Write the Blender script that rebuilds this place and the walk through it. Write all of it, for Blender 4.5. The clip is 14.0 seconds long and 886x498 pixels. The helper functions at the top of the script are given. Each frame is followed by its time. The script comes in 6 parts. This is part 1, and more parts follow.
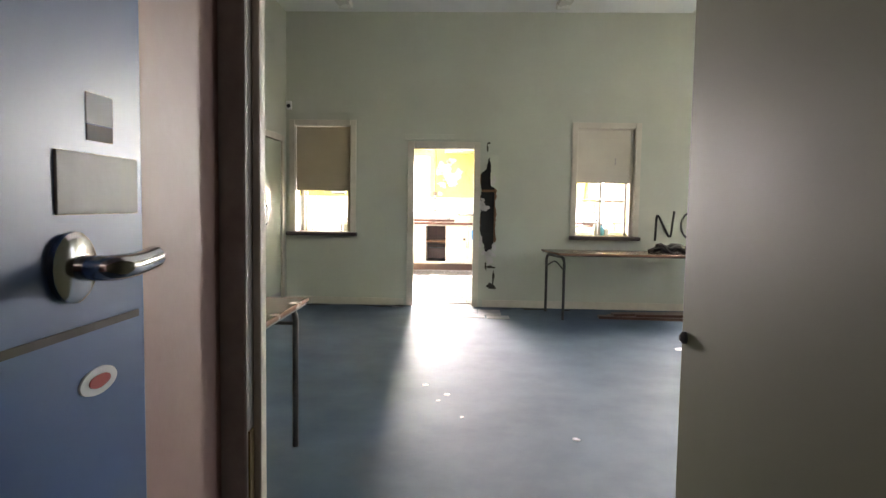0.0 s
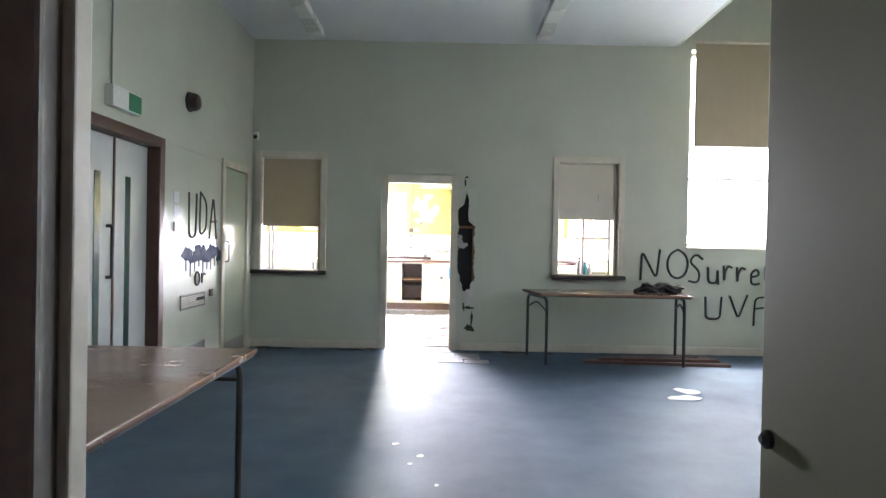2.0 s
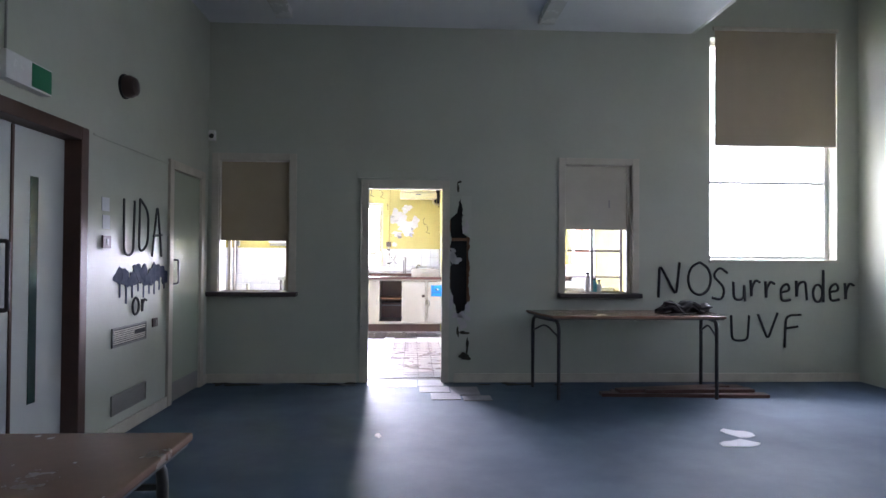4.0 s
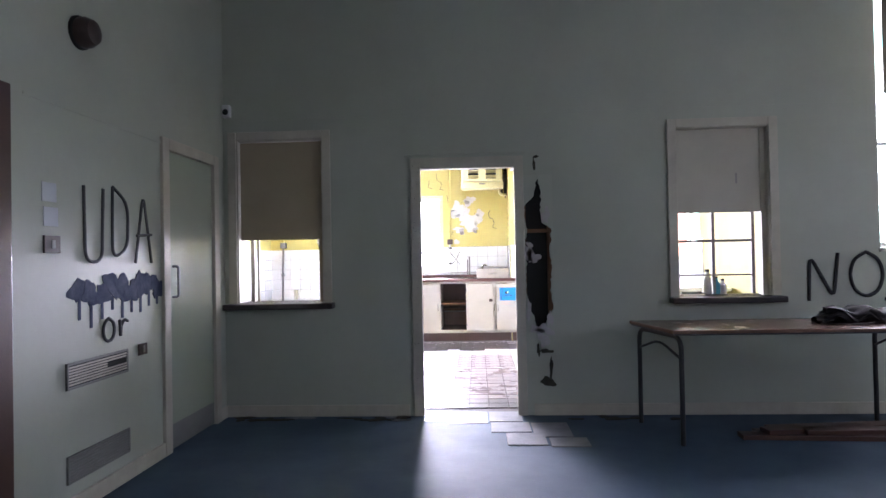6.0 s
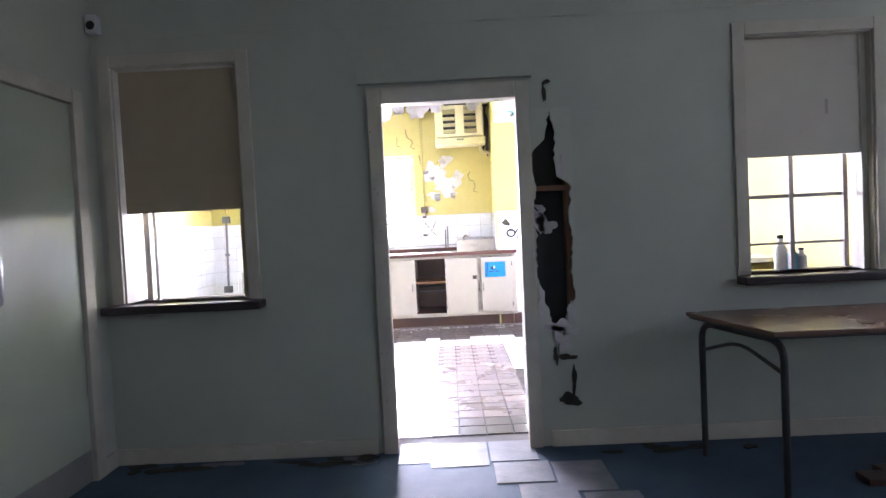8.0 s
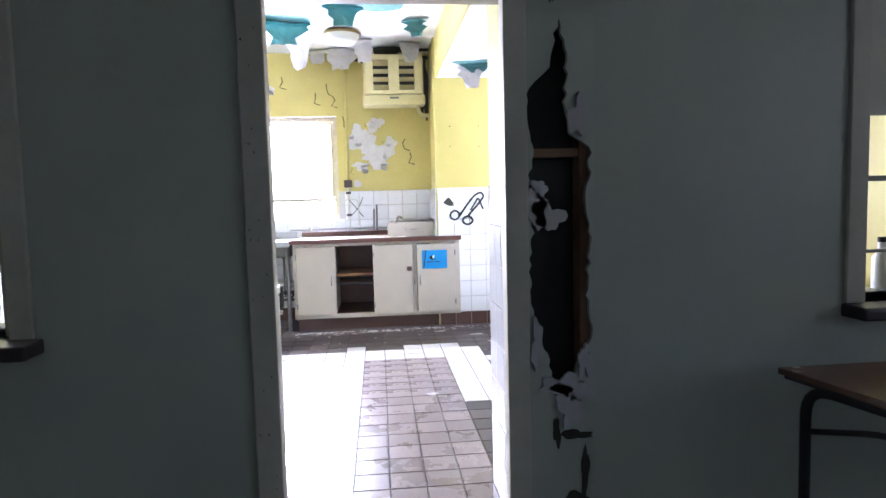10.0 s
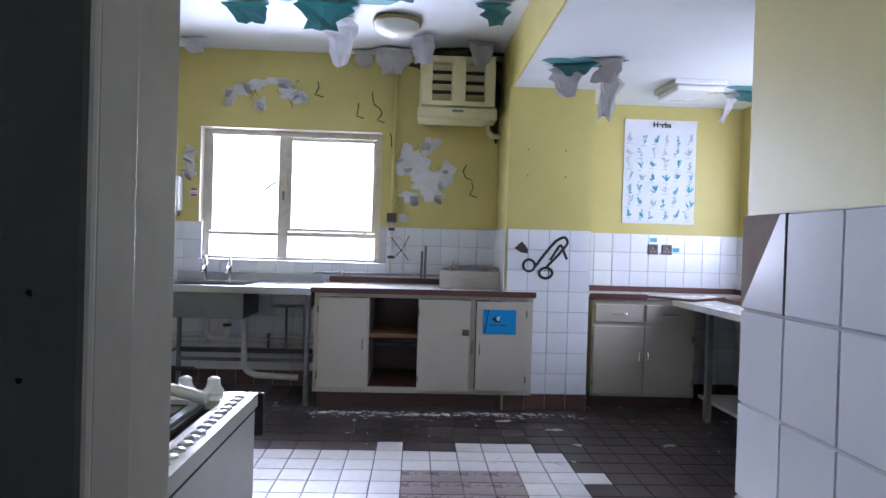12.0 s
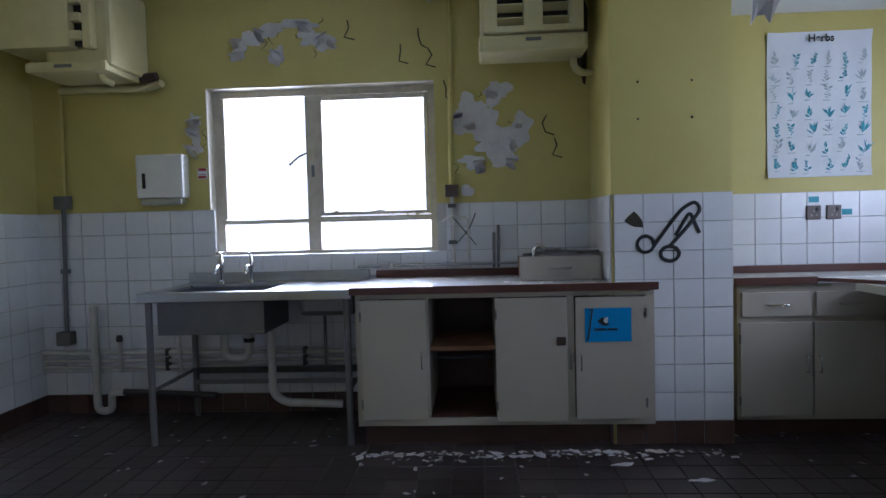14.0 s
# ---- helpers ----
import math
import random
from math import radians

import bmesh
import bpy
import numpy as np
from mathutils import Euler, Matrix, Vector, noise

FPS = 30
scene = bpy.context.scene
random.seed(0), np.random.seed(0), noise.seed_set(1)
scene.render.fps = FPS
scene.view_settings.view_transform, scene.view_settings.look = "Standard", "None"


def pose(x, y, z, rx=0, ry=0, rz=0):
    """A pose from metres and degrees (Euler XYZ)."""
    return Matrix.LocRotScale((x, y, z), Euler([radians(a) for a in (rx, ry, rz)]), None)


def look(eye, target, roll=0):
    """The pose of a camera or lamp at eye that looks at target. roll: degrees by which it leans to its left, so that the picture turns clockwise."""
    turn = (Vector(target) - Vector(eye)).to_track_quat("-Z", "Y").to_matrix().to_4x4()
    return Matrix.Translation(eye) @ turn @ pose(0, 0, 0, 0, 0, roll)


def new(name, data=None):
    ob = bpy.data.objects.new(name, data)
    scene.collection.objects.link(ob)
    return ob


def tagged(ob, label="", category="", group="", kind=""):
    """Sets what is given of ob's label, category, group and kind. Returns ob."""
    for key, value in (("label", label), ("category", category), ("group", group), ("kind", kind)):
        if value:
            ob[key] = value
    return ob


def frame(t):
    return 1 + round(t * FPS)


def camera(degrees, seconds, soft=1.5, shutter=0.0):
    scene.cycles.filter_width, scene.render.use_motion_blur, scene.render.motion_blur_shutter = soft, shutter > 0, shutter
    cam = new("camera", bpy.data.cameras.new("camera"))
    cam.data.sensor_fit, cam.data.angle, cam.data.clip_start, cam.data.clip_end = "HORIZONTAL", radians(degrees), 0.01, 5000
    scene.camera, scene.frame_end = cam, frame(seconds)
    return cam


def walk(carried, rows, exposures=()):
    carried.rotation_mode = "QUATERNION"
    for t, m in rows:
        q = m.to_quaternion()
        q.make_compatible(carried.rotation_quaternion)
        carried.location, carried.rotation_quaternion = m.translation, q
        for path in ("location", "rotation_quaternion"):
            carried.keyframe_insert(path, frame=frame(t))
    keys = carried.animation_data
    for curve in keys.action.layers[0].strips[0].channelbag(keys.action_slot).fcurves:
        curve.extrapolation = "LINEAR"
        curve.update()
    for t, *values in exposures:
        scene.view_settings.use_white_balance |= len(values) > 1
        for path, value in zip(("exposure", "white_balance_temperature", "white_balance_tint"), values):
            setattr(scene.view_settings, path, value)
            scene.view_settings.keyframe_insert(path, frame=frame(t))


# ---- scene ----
cam = camera(70.6, 14.0)
PATH = [
    (0, (0.056, 0.179, 1.229), (-0.017, 2.173, 1.091), 0.9),
    (0.5, (0.116, 0.219, 1.24), (0.141, 2.217, 1.15), 2.1),
    (1, (0.078, 0.28, 1.208), (0.059, 2.28, 1.161), 0.9),
    (1.5, (0.099, 0.433, 1.177), (-0.033, 2.428, 1.159), 0.6),
    (2, (0.067, 0.602, 1.222), (0.063, 2.602, 1.205), 1.1),
    (2.2, (0.034, 0.672, 1.233), (0.094, 2.67, 1.276), 1.4),
    (4.5, (-0.165, 1.91, 1.226), (-0.07, 3.908, 1.242), 0.4),
    (5, (-0.178, 2.249, 1.225), (-0.248, 4.248, 1.18), 1.9),
    (5.5, (-0.183, 2.597, 1.241), (-0.249, 4.596, 1.213), -1.9),
    (6, (-0.15, 2.941, 1.22), (-0.261, 4.938, 1.249), -1.1),
    (6.5, (-0.188, 3.279, 1.212), (-0.264, 5.277, 1.198), 0.5),
    (7, (-0.205, 3.621, 1.233), (-0.24, 5.619, 1.148), -2.2),
    (7.5, (-0.204, 4.003, 1.24), (-0.346, 5.997, 1.178), -2.1),
    (8, (-0.243, 4.385, 1.237), (-0.27, 6.384, 1.165), -2.8),
    (8.2, (-0.218, 4.529, 1.232), (-0.215, 6.527, 1.155), -2.6),
    (10.3, (-0.28, 6.06, 1.29), (0.01, 8.035, 1.13), -0.2),
    (10.5, (-0.297, 6.213, 1.296), (0.05, 8.181, 1.205), 0.6),
    (11, (-0.348, 6.597, 1.293), (-0.065, 8.574, 1.182), 0.7),
    (11.5, (-0.332, 6.978, 1.274), (-0.255, 8.976, 1.219), 2.1),
    (12, (-0.364, 7.347, 1.269), (-0.279, 9.345, 1.249), 1.7),
    (12.5, (-0.362, 7.626, 1.295), (-0.271, 9.622, 1.196), -0.1),
    (13, (-0.367, 7.988, 1.254), (-0.403, 9.987, 1.195), 1.2),
    (13.5, (-0.397, 8.354, 1.279), (-0.446, 10.353, 1.216), -0.2),
    (14, (-0.42, 8.608, 1.262), (-0.531, 10.604, 1.178), -1.5),
]

EXPOSURES = [(0, 2.95, 7600, 22), (1.0, 2.85, 6800, 20), (2.2, 2.75, 6450, 20), (4.4, 1.6, 5950, 30), (6, 1.75, 6000, 31), (8.2, 1.75, 6000, 31), (10.3, 0.8, 5750, 24), (10.8, 0.45, 5650, 24), (11.5, -0.3, 5500, 25), (12.1, -0.75, 5450, 24), (12.5, -1.0, 5400, 22), (13, -1.4, 5400, 20), (14, -1.75, 5350, 19)]
walk(cam, [(t, look(eye, target, roll)) for t, eye, target, roll in PATH], EXPOSURES)

# ---- light ----
world = bpy.data.worlds.new("sky")
scene.world = world
world.use_nodes = True
wn = world.node_tree.nodes
sky = wn.new("ShaderNodeTexSky")
sky.sky_type, sky.sun_disc = "NISHITA", False
sky.sun_elevation, sky.sun_rotation = radians(42), radians(200)
world.node_tree.links.new(sky.outputs[0], wn["Background"].inputs[0])
wn["Background"].inputs[1].default_value = 0.06
sun = new("sun", bpy.data.lights.new("sun", "SUN"))
sun.data.energy, sun.data.angle, sun.data.color = 1.0, radians(12), (1, 0.96, 0.9)
sun.matrix_world = look((3, 20, 15), (0, 10, 0))


def area_lamp(name, centre, aim, width, height, power, colour=(0.88, 0.93, 1.0)):
    """An area lamp: the sky's light in a window's opening, and the added fills."""
    ob = new(name, bpy.data.lights.new(name, "AREA"))
    ob.data.shape, ob.data.size, ob.data.size_y = "RECTANGLE", width, height
    ob.data.energy, ob.data.color = power, colour
    ob.matrix_world = look(centre, aim)
    return ob


area_lamp("kitchen_window_light", (-1.46, 13.12, 1.68), (-1.46, 12, 1.6), 1.7, 1.2, 290).data.spread = radians(135)
area_lamp("side_window_light", (2.75, 11.2, 1.72), (1.7, 12.1, 1.3), 1.5, 1.1, 72)
area_lamp("hall_window_light", (3.52, 8.30, 1.85), (3.4, 7.0, 1.2), 1.3, 1.0, 21)
# Added fill: daylight through an unseen, assumed opening in the east wall.
area_lamp("hall_side_fill", (4.75, 4.2, 2.0), (2, 4.2, 1.6), 2.6, 1.5, 5)
# Added weak fill to brighten the lobby; no fixture or window stands here.
area_lamp("lobby_fill", (-0.1, -1.3, 2.3), (0, 0.2, 1.0), 0.8, 0.5, 0.2, (1, 0.92, 0.88))

# ---- materials ----


def mat(name, col, col2=None, rough=0.5, metal=0.0, scale=3.0, fine=60.0, bump=0.15, mix=0.5, spec=0.5, per_piece=0.0, coat=0.0):
    """A surface that varies at two scales, with a fine relief."""
    m = bpy.data.materials.new(name)
    m.use_nodes = True
    nt = m.node_tree
    b = nt.nodes["Principled BSDF"]
    L = nt.links.new
    co = nt.nodes.new("ShaderNodeTexCoord")
    big = nt.nodes.new("ShaderNodeTexNoise")
    big.inputs["Scale"].default_value, big.inputs["Detail"].default_value, big.inputs["Roughness"].default_value = scale, 6, 0.65
    small = nt.nodes.new("ShaderNodeTexNoise")
    small.inputs["Scale"].default_value, small.inputs["Detail"].default_value = fine, 4
    L(co.outputs["Object"], big.inputs["Vector"])
    L(co.outputs["Object"], small.inputs["Vector"])
    ramp = nt.nodes.new("ShaderNodeValToRGB")
    ramp.color_ramp.elements[0].position, ramp.color_ramp.elements[1].position = 0.35, 0.7
    L(big.outputs["Fac"], ramp.inputs[0])
    add = nt.nodes.new("ShaderNodeMath")
    add.operation = "MULTIPLY_ADD"
    L(small.outputs["Fac"], add.inputs[0])
    add.inputs[1].default_value = 0.5
    L(ramp.outputs["Color"], add.inputs[2])
    sc = nt.nodes.new("ShaderNodeMath")
    sc.operation = "MULTIPLY"
    sc.inputs[1].default_value = mix
    L(add.outputs[0], sc.inputs[0])
    mx = nt.nodes.new("ShaderNodeMix")
    mx.data_type = "RGBA"
    mx.inputs["A"].default_value = (*col, 1)
    mx.inputs["B"].default_value = (*(col2 or tuple(c * 0.7 for c in col)), 1)
    L(sc.outputs[0], mx.inputs["Factor"])
    out = mx.outputs["Result"]
    if per_piece:
        info = nt.nodes.new("ShaderNodeObjectInfo")
        isl = nt.nodes.new("ShaderNodeNewGeometry")
        s2 = nt.nodes.new("ShaderNodeMath")
        s2.operation = "ADD"
        L(info.outputs["Random"], s2.inputs[0])
        L(isl.outputs["Random Per Island"], s2.inputs[1])
        fr = nt.nodes.new("ShaderNodeMath")
        fr.operation = "FRACT"
        L(s2.outputs[0], fr.inputs[0])
        rng = nt.nodes.new("ShaderNodeMapRange")
        rng.inputs["To Min"].default_value, rng.inputs["To Max"].default_value = 1 - per_piece, 1 + per_piece
        L(fr.outputs[0], rng.inputs["Value"])
        hsv = nt.nodes.new("ShaderNodeHueSaturation")
        L(rng.outputs["Result"], hsv.inputs["Value"])
        L(out, hsv.inputs["Color"])
        out = hsv.outputs["Color"]
    L(out, b.inputs["Base Color"])
    rr = nt.nodes.new("ShaderNodeMapRange")
    rr.inputs["To Min"].default_value, rr.inputs["To Max"].default_value = max(0.03, rough - 0.1), min(1, rough + 0.15)
    L(big.outputs["Fac"], rr.inputs["Value"])
    L(rr.outputs["Result"], b.inputs["Roughness"])
    b.inputs["Metallic"].default_value = metal
    b.inputs["Specular IOR Level"].default_value = spec
    b.inputs["Coat Weight"].default_value = coat
    if bump:
        bp = nt.nodes.new("ShaderNodeBump")
        bp.inputs["Strength"].default_value, bp.inputs["Distance"].default_value = bump, 0.004
        L(add.outputs[0], bp.inputs["Height"])
        L(bp.outputs["Normal"], b.inputs["Normal"])
    return m


def glow(name, col, strength, col2=None, scale=2.0):
    m = bpy.data.materials.new(name)
    m.use_nodes = True
    nt = m.node_tree
    b = nt.nodes["Principled BSDF"]
    b.inputs["Base Color"].default_value = (0, 0, 0, 1)
    b.inputs["Emission Strength"].default_value = strength
    n = nt.nodes.new("ShaderNodeTexNoise")
    n.inputs["Scale"].default_value, n.inputs["Detail"].default_value = scale, 8
    r = nt.nodes.new("ShaderNodeValToRGB")
    r.color_ramp.elements[0].position, r.color_ramp.elements[1].position = 0.42, 0.58
    r.color_ramp.elements[0].color, r.color_ramp.elements[1].color = (*col, 1), (*(col2 or col), 1)
    nt.links.new(n.outputs["Fac"], r.inputs[0])
    nt.links.new(r.outputs["Color"], b.inputs["Emission Color"])
    return m


def glass_mat(name, rough=0.02, tint=(1, 1, 1)):
    m = bpy.data.materials.new(name)
    m.use_nodes = True
    b = m.node_tree.nodes["Principled BSDF"]
    b.inputs["Base Color"].default_value = (*tint, 1)
    b.inputs["Transmission Weight"].default_value = 1
    b.inputs["Roughness"].default_value = rough
    b.inputs["IOR"].default_value = 1.1
    return m


M_GREEN = mat("hall_green_paint", (0.50, 0.52, 0.44), (0.41, 0.43, 0.36), rough=0.42, scale=1.2, fine=25, bump=0.25)
M_CEIL = mat("white_ceiling_paint", (0.78, 0.79, 0.8), (0.66, 0.68, 0.7), rough=0.8, scale=1.5, bump=0.2)
M_CREAM = mat("cream_gloss_paint", (0.62, 0.58, 0.49), (0.42, 0.38, 0.31), rough=0.55, scale=4, fine=40, bump=0.15)
M_BLUE_FLOOR = mat("blue_carpet", (0.06, 0.1, 0.148), (0.036, 0.062, 0.095), rough=0.62, scale=2.2, fine=140, bump=0.3, spec=0.3)
M_YELLOW = mat("yellow_paint", (0.56, 0.49, 0.16), (0.46, 0.39, 0.12), rough=0.5, scale=2, fine=30, bump=0.2)
M_TILE = mat("white_glazed_tile", (0.78, 0.79, 0.83), (0.66, 0.67, 0.72), rough=0.14, scale=3, fine=30, bump=0.04, per_piece=0.05)
M_GROUT = mat("grey_grout", (0.5, 0.5, 0.52), (0.36, 0.36, 0.37), rough=0.9)
M_FLOOR_GROUT = mat("dark_floor_grout", (0.15, 0.13, 0.125), (0.07, 0.06, 0.06), rough=0.8)
M_QUARRY = mat("dark_quarry_tile", (0.04, 0.028, 0.027), (0.085, 0.066, 0.064), rough=0.3, scale=4, fine=50, bump=0.2, per_piece=0.3)
M_WHITE_FLOOR = mat("pale_floor_tile", (0.72, 0.70, 0.70), (0.5, 0.47, 0.47), rough=0.3, scale=5, fine=50, bump=0.15, per_piece=0.1)
M_MAUVE = mat("worn_mauve_floor_tile", (0.26, 0.21, 0.21), (0.16, 0.125, 0.125), rough=0.26, scale=4, fine=50, bump=0.2, per_piece=0.2)
M_SKIRT_TILE = mat("brown_skirting_tile", (0.07, 0.035, 0.03), (0.1, 0.06, 0.05), rough=0.3, per_piece=0.25)
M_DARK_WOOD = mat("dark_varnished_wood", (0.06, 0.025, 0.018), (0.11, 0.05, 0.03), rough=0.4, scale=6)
M_RED_WOOD = mat("red_brown_worktop_edge", (0.10, 0.035, 0.025), (0.06, 0.022, 0.018), rough=0.4, scale=6)
M_TABLE = mat("brown_wooden_tabletop", (0.23, 0.13, 0.09), (0.15, 0.085, 0.06), rough=0.22, scale=5, fine=40, bump=0.08)
M_TIMBER = mat("raw_timber", (0.25, 0.13, 0.07), (0.16, 0.08, 0.045), rough=0.8, scale=9)
M_BLACK_STEEL = mat("dark_painted_steel", (0.02, 0.02, 0.022), (0.06, 0.05, 0.045), rough=0.4, scale=12)
M_STEEL = mat("stainless_steel", (0.42, 0.43, 0.45), (0.3, 0.31, 0.33), rough=0.28, metal=1.0, scale=4, fine=90, bump=0.05)
M_DULL_STEEL = mat("dull_stained_steel", (0.2, 0.205, 0.215), (0.12, 0.125, 0.135), rough=0.4, metal=1.0, scale=4, fine=90, bump=0.05)
# White panel darkened to blue-grey: the shade under the worktop is in the colour.
M_PANEL = mat("shaded_blue_grey_panel", (0.36, 0.39, 0.44), (0.27, 0.29, 0.33), rough=0.5, scale=3, bump=0.08)
M_GREY_STEEL = mat("grey_painted_steel", (0.17, 0.17, 0.18), (0.1, 0.1, 0.1), rough=0.45, scale=10)
M_CHROME = mat("worn_chrome", (0.75, 0.75, 0.75), (0.5, 0.5, 0.5), rough=0.12, metal=1.0, bump=0.02)
M_CAB = mat("cream_grey_cabinet_paint", (0.46, 0.42, 0.36), (0.38, 0.35, 0.30), rough=0.35, scale=2.5, fine=30, bump=0.06)
M_TOP = mat("pale_laminate_worktop", (0.72, 0.72, 0.72), (0.5, 0.48, 0.46), rough=0.22, scale=5, bump=0.05)
M_WHITE = mat("white_enamel", (0.78, 0.78, 0.78), (0.62, 0.61, 0.58), rough=0.22, scale=5, bump=0.05)
M_PVC = mat("white_plastic_pipe", (0.62, 0.61, 0.58), (0.42, 0.4, 0.37), rough=0.4, scale=8)
M_HEATER = mat("cream_heater_enamel", (0.62, 0.56, 0.31), (0.48, 0.42, 0.22), rough=0.38, scale=5, bump=0.08)
# Black for rubber and plastic, and for the shade inside the wall hole.
M_BLACK = mat("black_rubber_and_shade", (0.008, 0.008, 0.009), (0.02, 0.02, 0.02), rough=0.6)
M_FADED_SPRAY = mat("faded_grey_spray_paint", (0.05, 0.052, 0.055), (0.13, 0.135, 0.13), rough=0.7, scale=14)
M_SPRAY = mat("black_spray_paint", (0.012, 0.012, 0.014), (0.03, 0.03, 0.035), rough=0.5, scale=20)
M_NAVY_SPRAY = mat("smeared_navy_spray_paint", (0.035, 0.045, 0.09), (0.15, 0.17, 0.23), rough=0.9, scale=9, spec=0.1)
M_PLASTER = mat("bare_plaster", (0.6, 0.57, 0.56), (0.42, 0.39, 0.39), rough=0.9, scale=9, bump=0.5)
M_BROWN_PLASTER = mat("bare_brown_plaster", (0.26, 0.2, 0.16), (0.17, 0.13, 0.105), rough=0.9, scale=9, bump=0.6)
M_TEAL = mat("turquoise_paint_flake", (0.12, 0.33, 0.34), (0.07, 0.2, 0.21), rough=0.6, scale=9)
M_FLAKE = mat("grey_white_paint_flake", (0.72, 0.71, 0.73), (0.46, 0.44, 0.45), rough=0.7, scale=9)
M_BLIND = mat("beige_roller_blind", (0.45, 0.37, 0.27), (0.4, 0.33, 0.24), rough=0.8, fine=200)
M_SHUTTER = mat("beige_hatch_board", (0.44, 0.36, 0.25), (0.38, 0.31, 0.21), rough=0.5, scale=3)
M_SHUTTER_PALE = mat("pale_hatch_board", (0.60, 0.56, 0.47), (0.5, 0.46, 0.38), rough=0.5, scale=3)
M_SILL = mat("dark_sill", (0.025, 0.018, 0.02), (0.05, 0.035, 0.035), rough=0.35)
M_DOOR = mat("pale_grey_door_paint", (0.62, 0.64, 0.63), (0.54, 0.56, 0.55), rough=0.3, scale=2, bump=0.05)
M_CUPDOOR = mat("green_gloss_door_paint", (0.46, 0.50, 0.40), (0.42, 0.45, 0.36), rough=0.15, scale=2, bump=0.03)
M_OLIVE = mat("olive_gloss_door_paint", (0.17, 0.17, 0.11), (0.155, 0.155, 0.10), rough=0.6, scale=2, bump=0.04, spec=0.12, mix=0.3)
M_PINK = mat("dusty_pink_paint", (0.34, 0.21, 0.19), (0.28, 0.17, 0.155), rough=0.5, scale=2.5, bump=0.2)
M_JAMB = mat("scuffed_jamb_paint", (0.42, 0.39, 0.36), (0.2, 0.16, 0.14), rough=0.5, scale=7)
M_BLUE_DOOR = mat("blue_gloss_door_paint", (0.045, 0.105, 0.25), (0.04, 0.09, 0.2), rough=0.35, scale=3, bump=0.03, mix=0.3)
M_GREEN_GLASS = mat("dark_green_vision_panel", (0.02, 0.05, 0.045), (0.04, 0.09, 0.08), rough=0.1)
M_PAPER = mat("white_paper", (0.72, 0.74, 0.78), (0.6, 0.62, 0.66), rough=0.8, bump=0.1)
M_HERB = mat("blue_green_print", (0.05, 0.33, 0.45), (0.2, 0.45, 0.5), rough=0.8)
M_HERB_PALE = mat("faded_grey_print", (0.33, 0.42, 0.45), (0.48, 0.52, 0.55), rough=0.8)
M_BLUE_SIGN = mat("bright_blue_card", (0.0, 0.25, 0.62), (0.0, 0.2, 0.52), rough=0.5)
M_GREY = mat("grey_metal_grille", (0.26, 0.26, 0.24), (0.18, 0.18, 0.17), rough=0.5)
M_CREAM_FRAME = mat("dirty_white_window_paint", (0.62, 0.58, 0.48), (0.34, 0.29, 0.22), rough=0.45, scale=10)
M_BRASS = mat("worn_brass", (0.35, 0.26, 0.12), (0.2, 0.14, 0.07), rough=0.35, metal=1.0)
M_BROWN_ELEC = mat("brown_bakelite", (0.05, 0.03, 0.025), (0.09, 0.06, 0.05), rough=0.3)
M_SHADE = mat("opal_glass", (0.75, 0.75, 0.73), (0.6, 0.6, 0.57), rough=0.25)
M_SOOT = mat("black_mould", (0.02, 0.018, 0.016), (0.1, 0.09, 0.06), rough=0.9, scale=8)
M_CONCRETE = mat("bare_screed", (0.2, 0.2, 0.22), (0.09, 0.1, 0.115), rough=0.45, scale=6, bump=0.4)
M_COOKGLASS = mat("dark_glass_lid", (0.02, 0.035, 0.03), (0.03, 0.05, 0.045), rough=0.08, coat=1.0, bump=0.02)
M_EXIT = mat("green_exit_sign_face", (0.02, 0.2, 0.1), (0.02, 0.16, 0.08), rough=0.3)
M_RED = mat("red_label", (0.4, 0.04, 0.04), rough=0.5)
M_PANE = glass_mat("window_glass")
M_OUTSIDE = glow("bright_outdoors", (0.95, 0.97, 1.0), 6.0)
M_GARDEN = glow("garden_outdoors", (0.25, 0.52, 0.42), 3.4, (1.0, 1.0, 1.0), 5.0)
M_BRICK = mat("outside_brick", (0.45, 0.2, 0.14), (0.35, 0.16, 0.12), rough=0.8)

# ---- mesh helpers ----


def mesh_ob(name, bm, material, parent=None, label="", smooth=False):
    me = bpy.data.meshes.new(name)
    if parent is not None:
        top = parent
        while top.parent:
            top = top.parent
        bmesh.ops.translate(bm, verts=bm.verts, vec=-Vector(top.location))
    if smooth:
        for f in bm.faces:
            f.smooth = True
    bmesh.ops.recalc_face_normals(bm, faces=bm.faces)
    bm.to_mesh(me)
    bm.free()
    if smooth:
        me.set_sharp_from_angle(angle=radians(40))
    me.materials.append(material)
    ob = new(name, me)
    if parent is not None:
        ob.parent = parent
    if label:
        ob["label"] = label
    return ob


def part(name, bm, material, parent, label="", smooth=False):
    return mesh_ob(name, bm, material, parent, label, smooth)


def thing(name, base, label, category, group="", kind=""):
    ob = new(name)
    ob.location = base
    ob.empty_display_size = 0.05
    return tagged(ob, label, category, group, kind)


def structure(name, bm, material, label="", category="", smooth=False):
    ob = mesh_ob(name, bm, material, smooth=smooth)
    return tagged(ob, label, category, kind="structure")


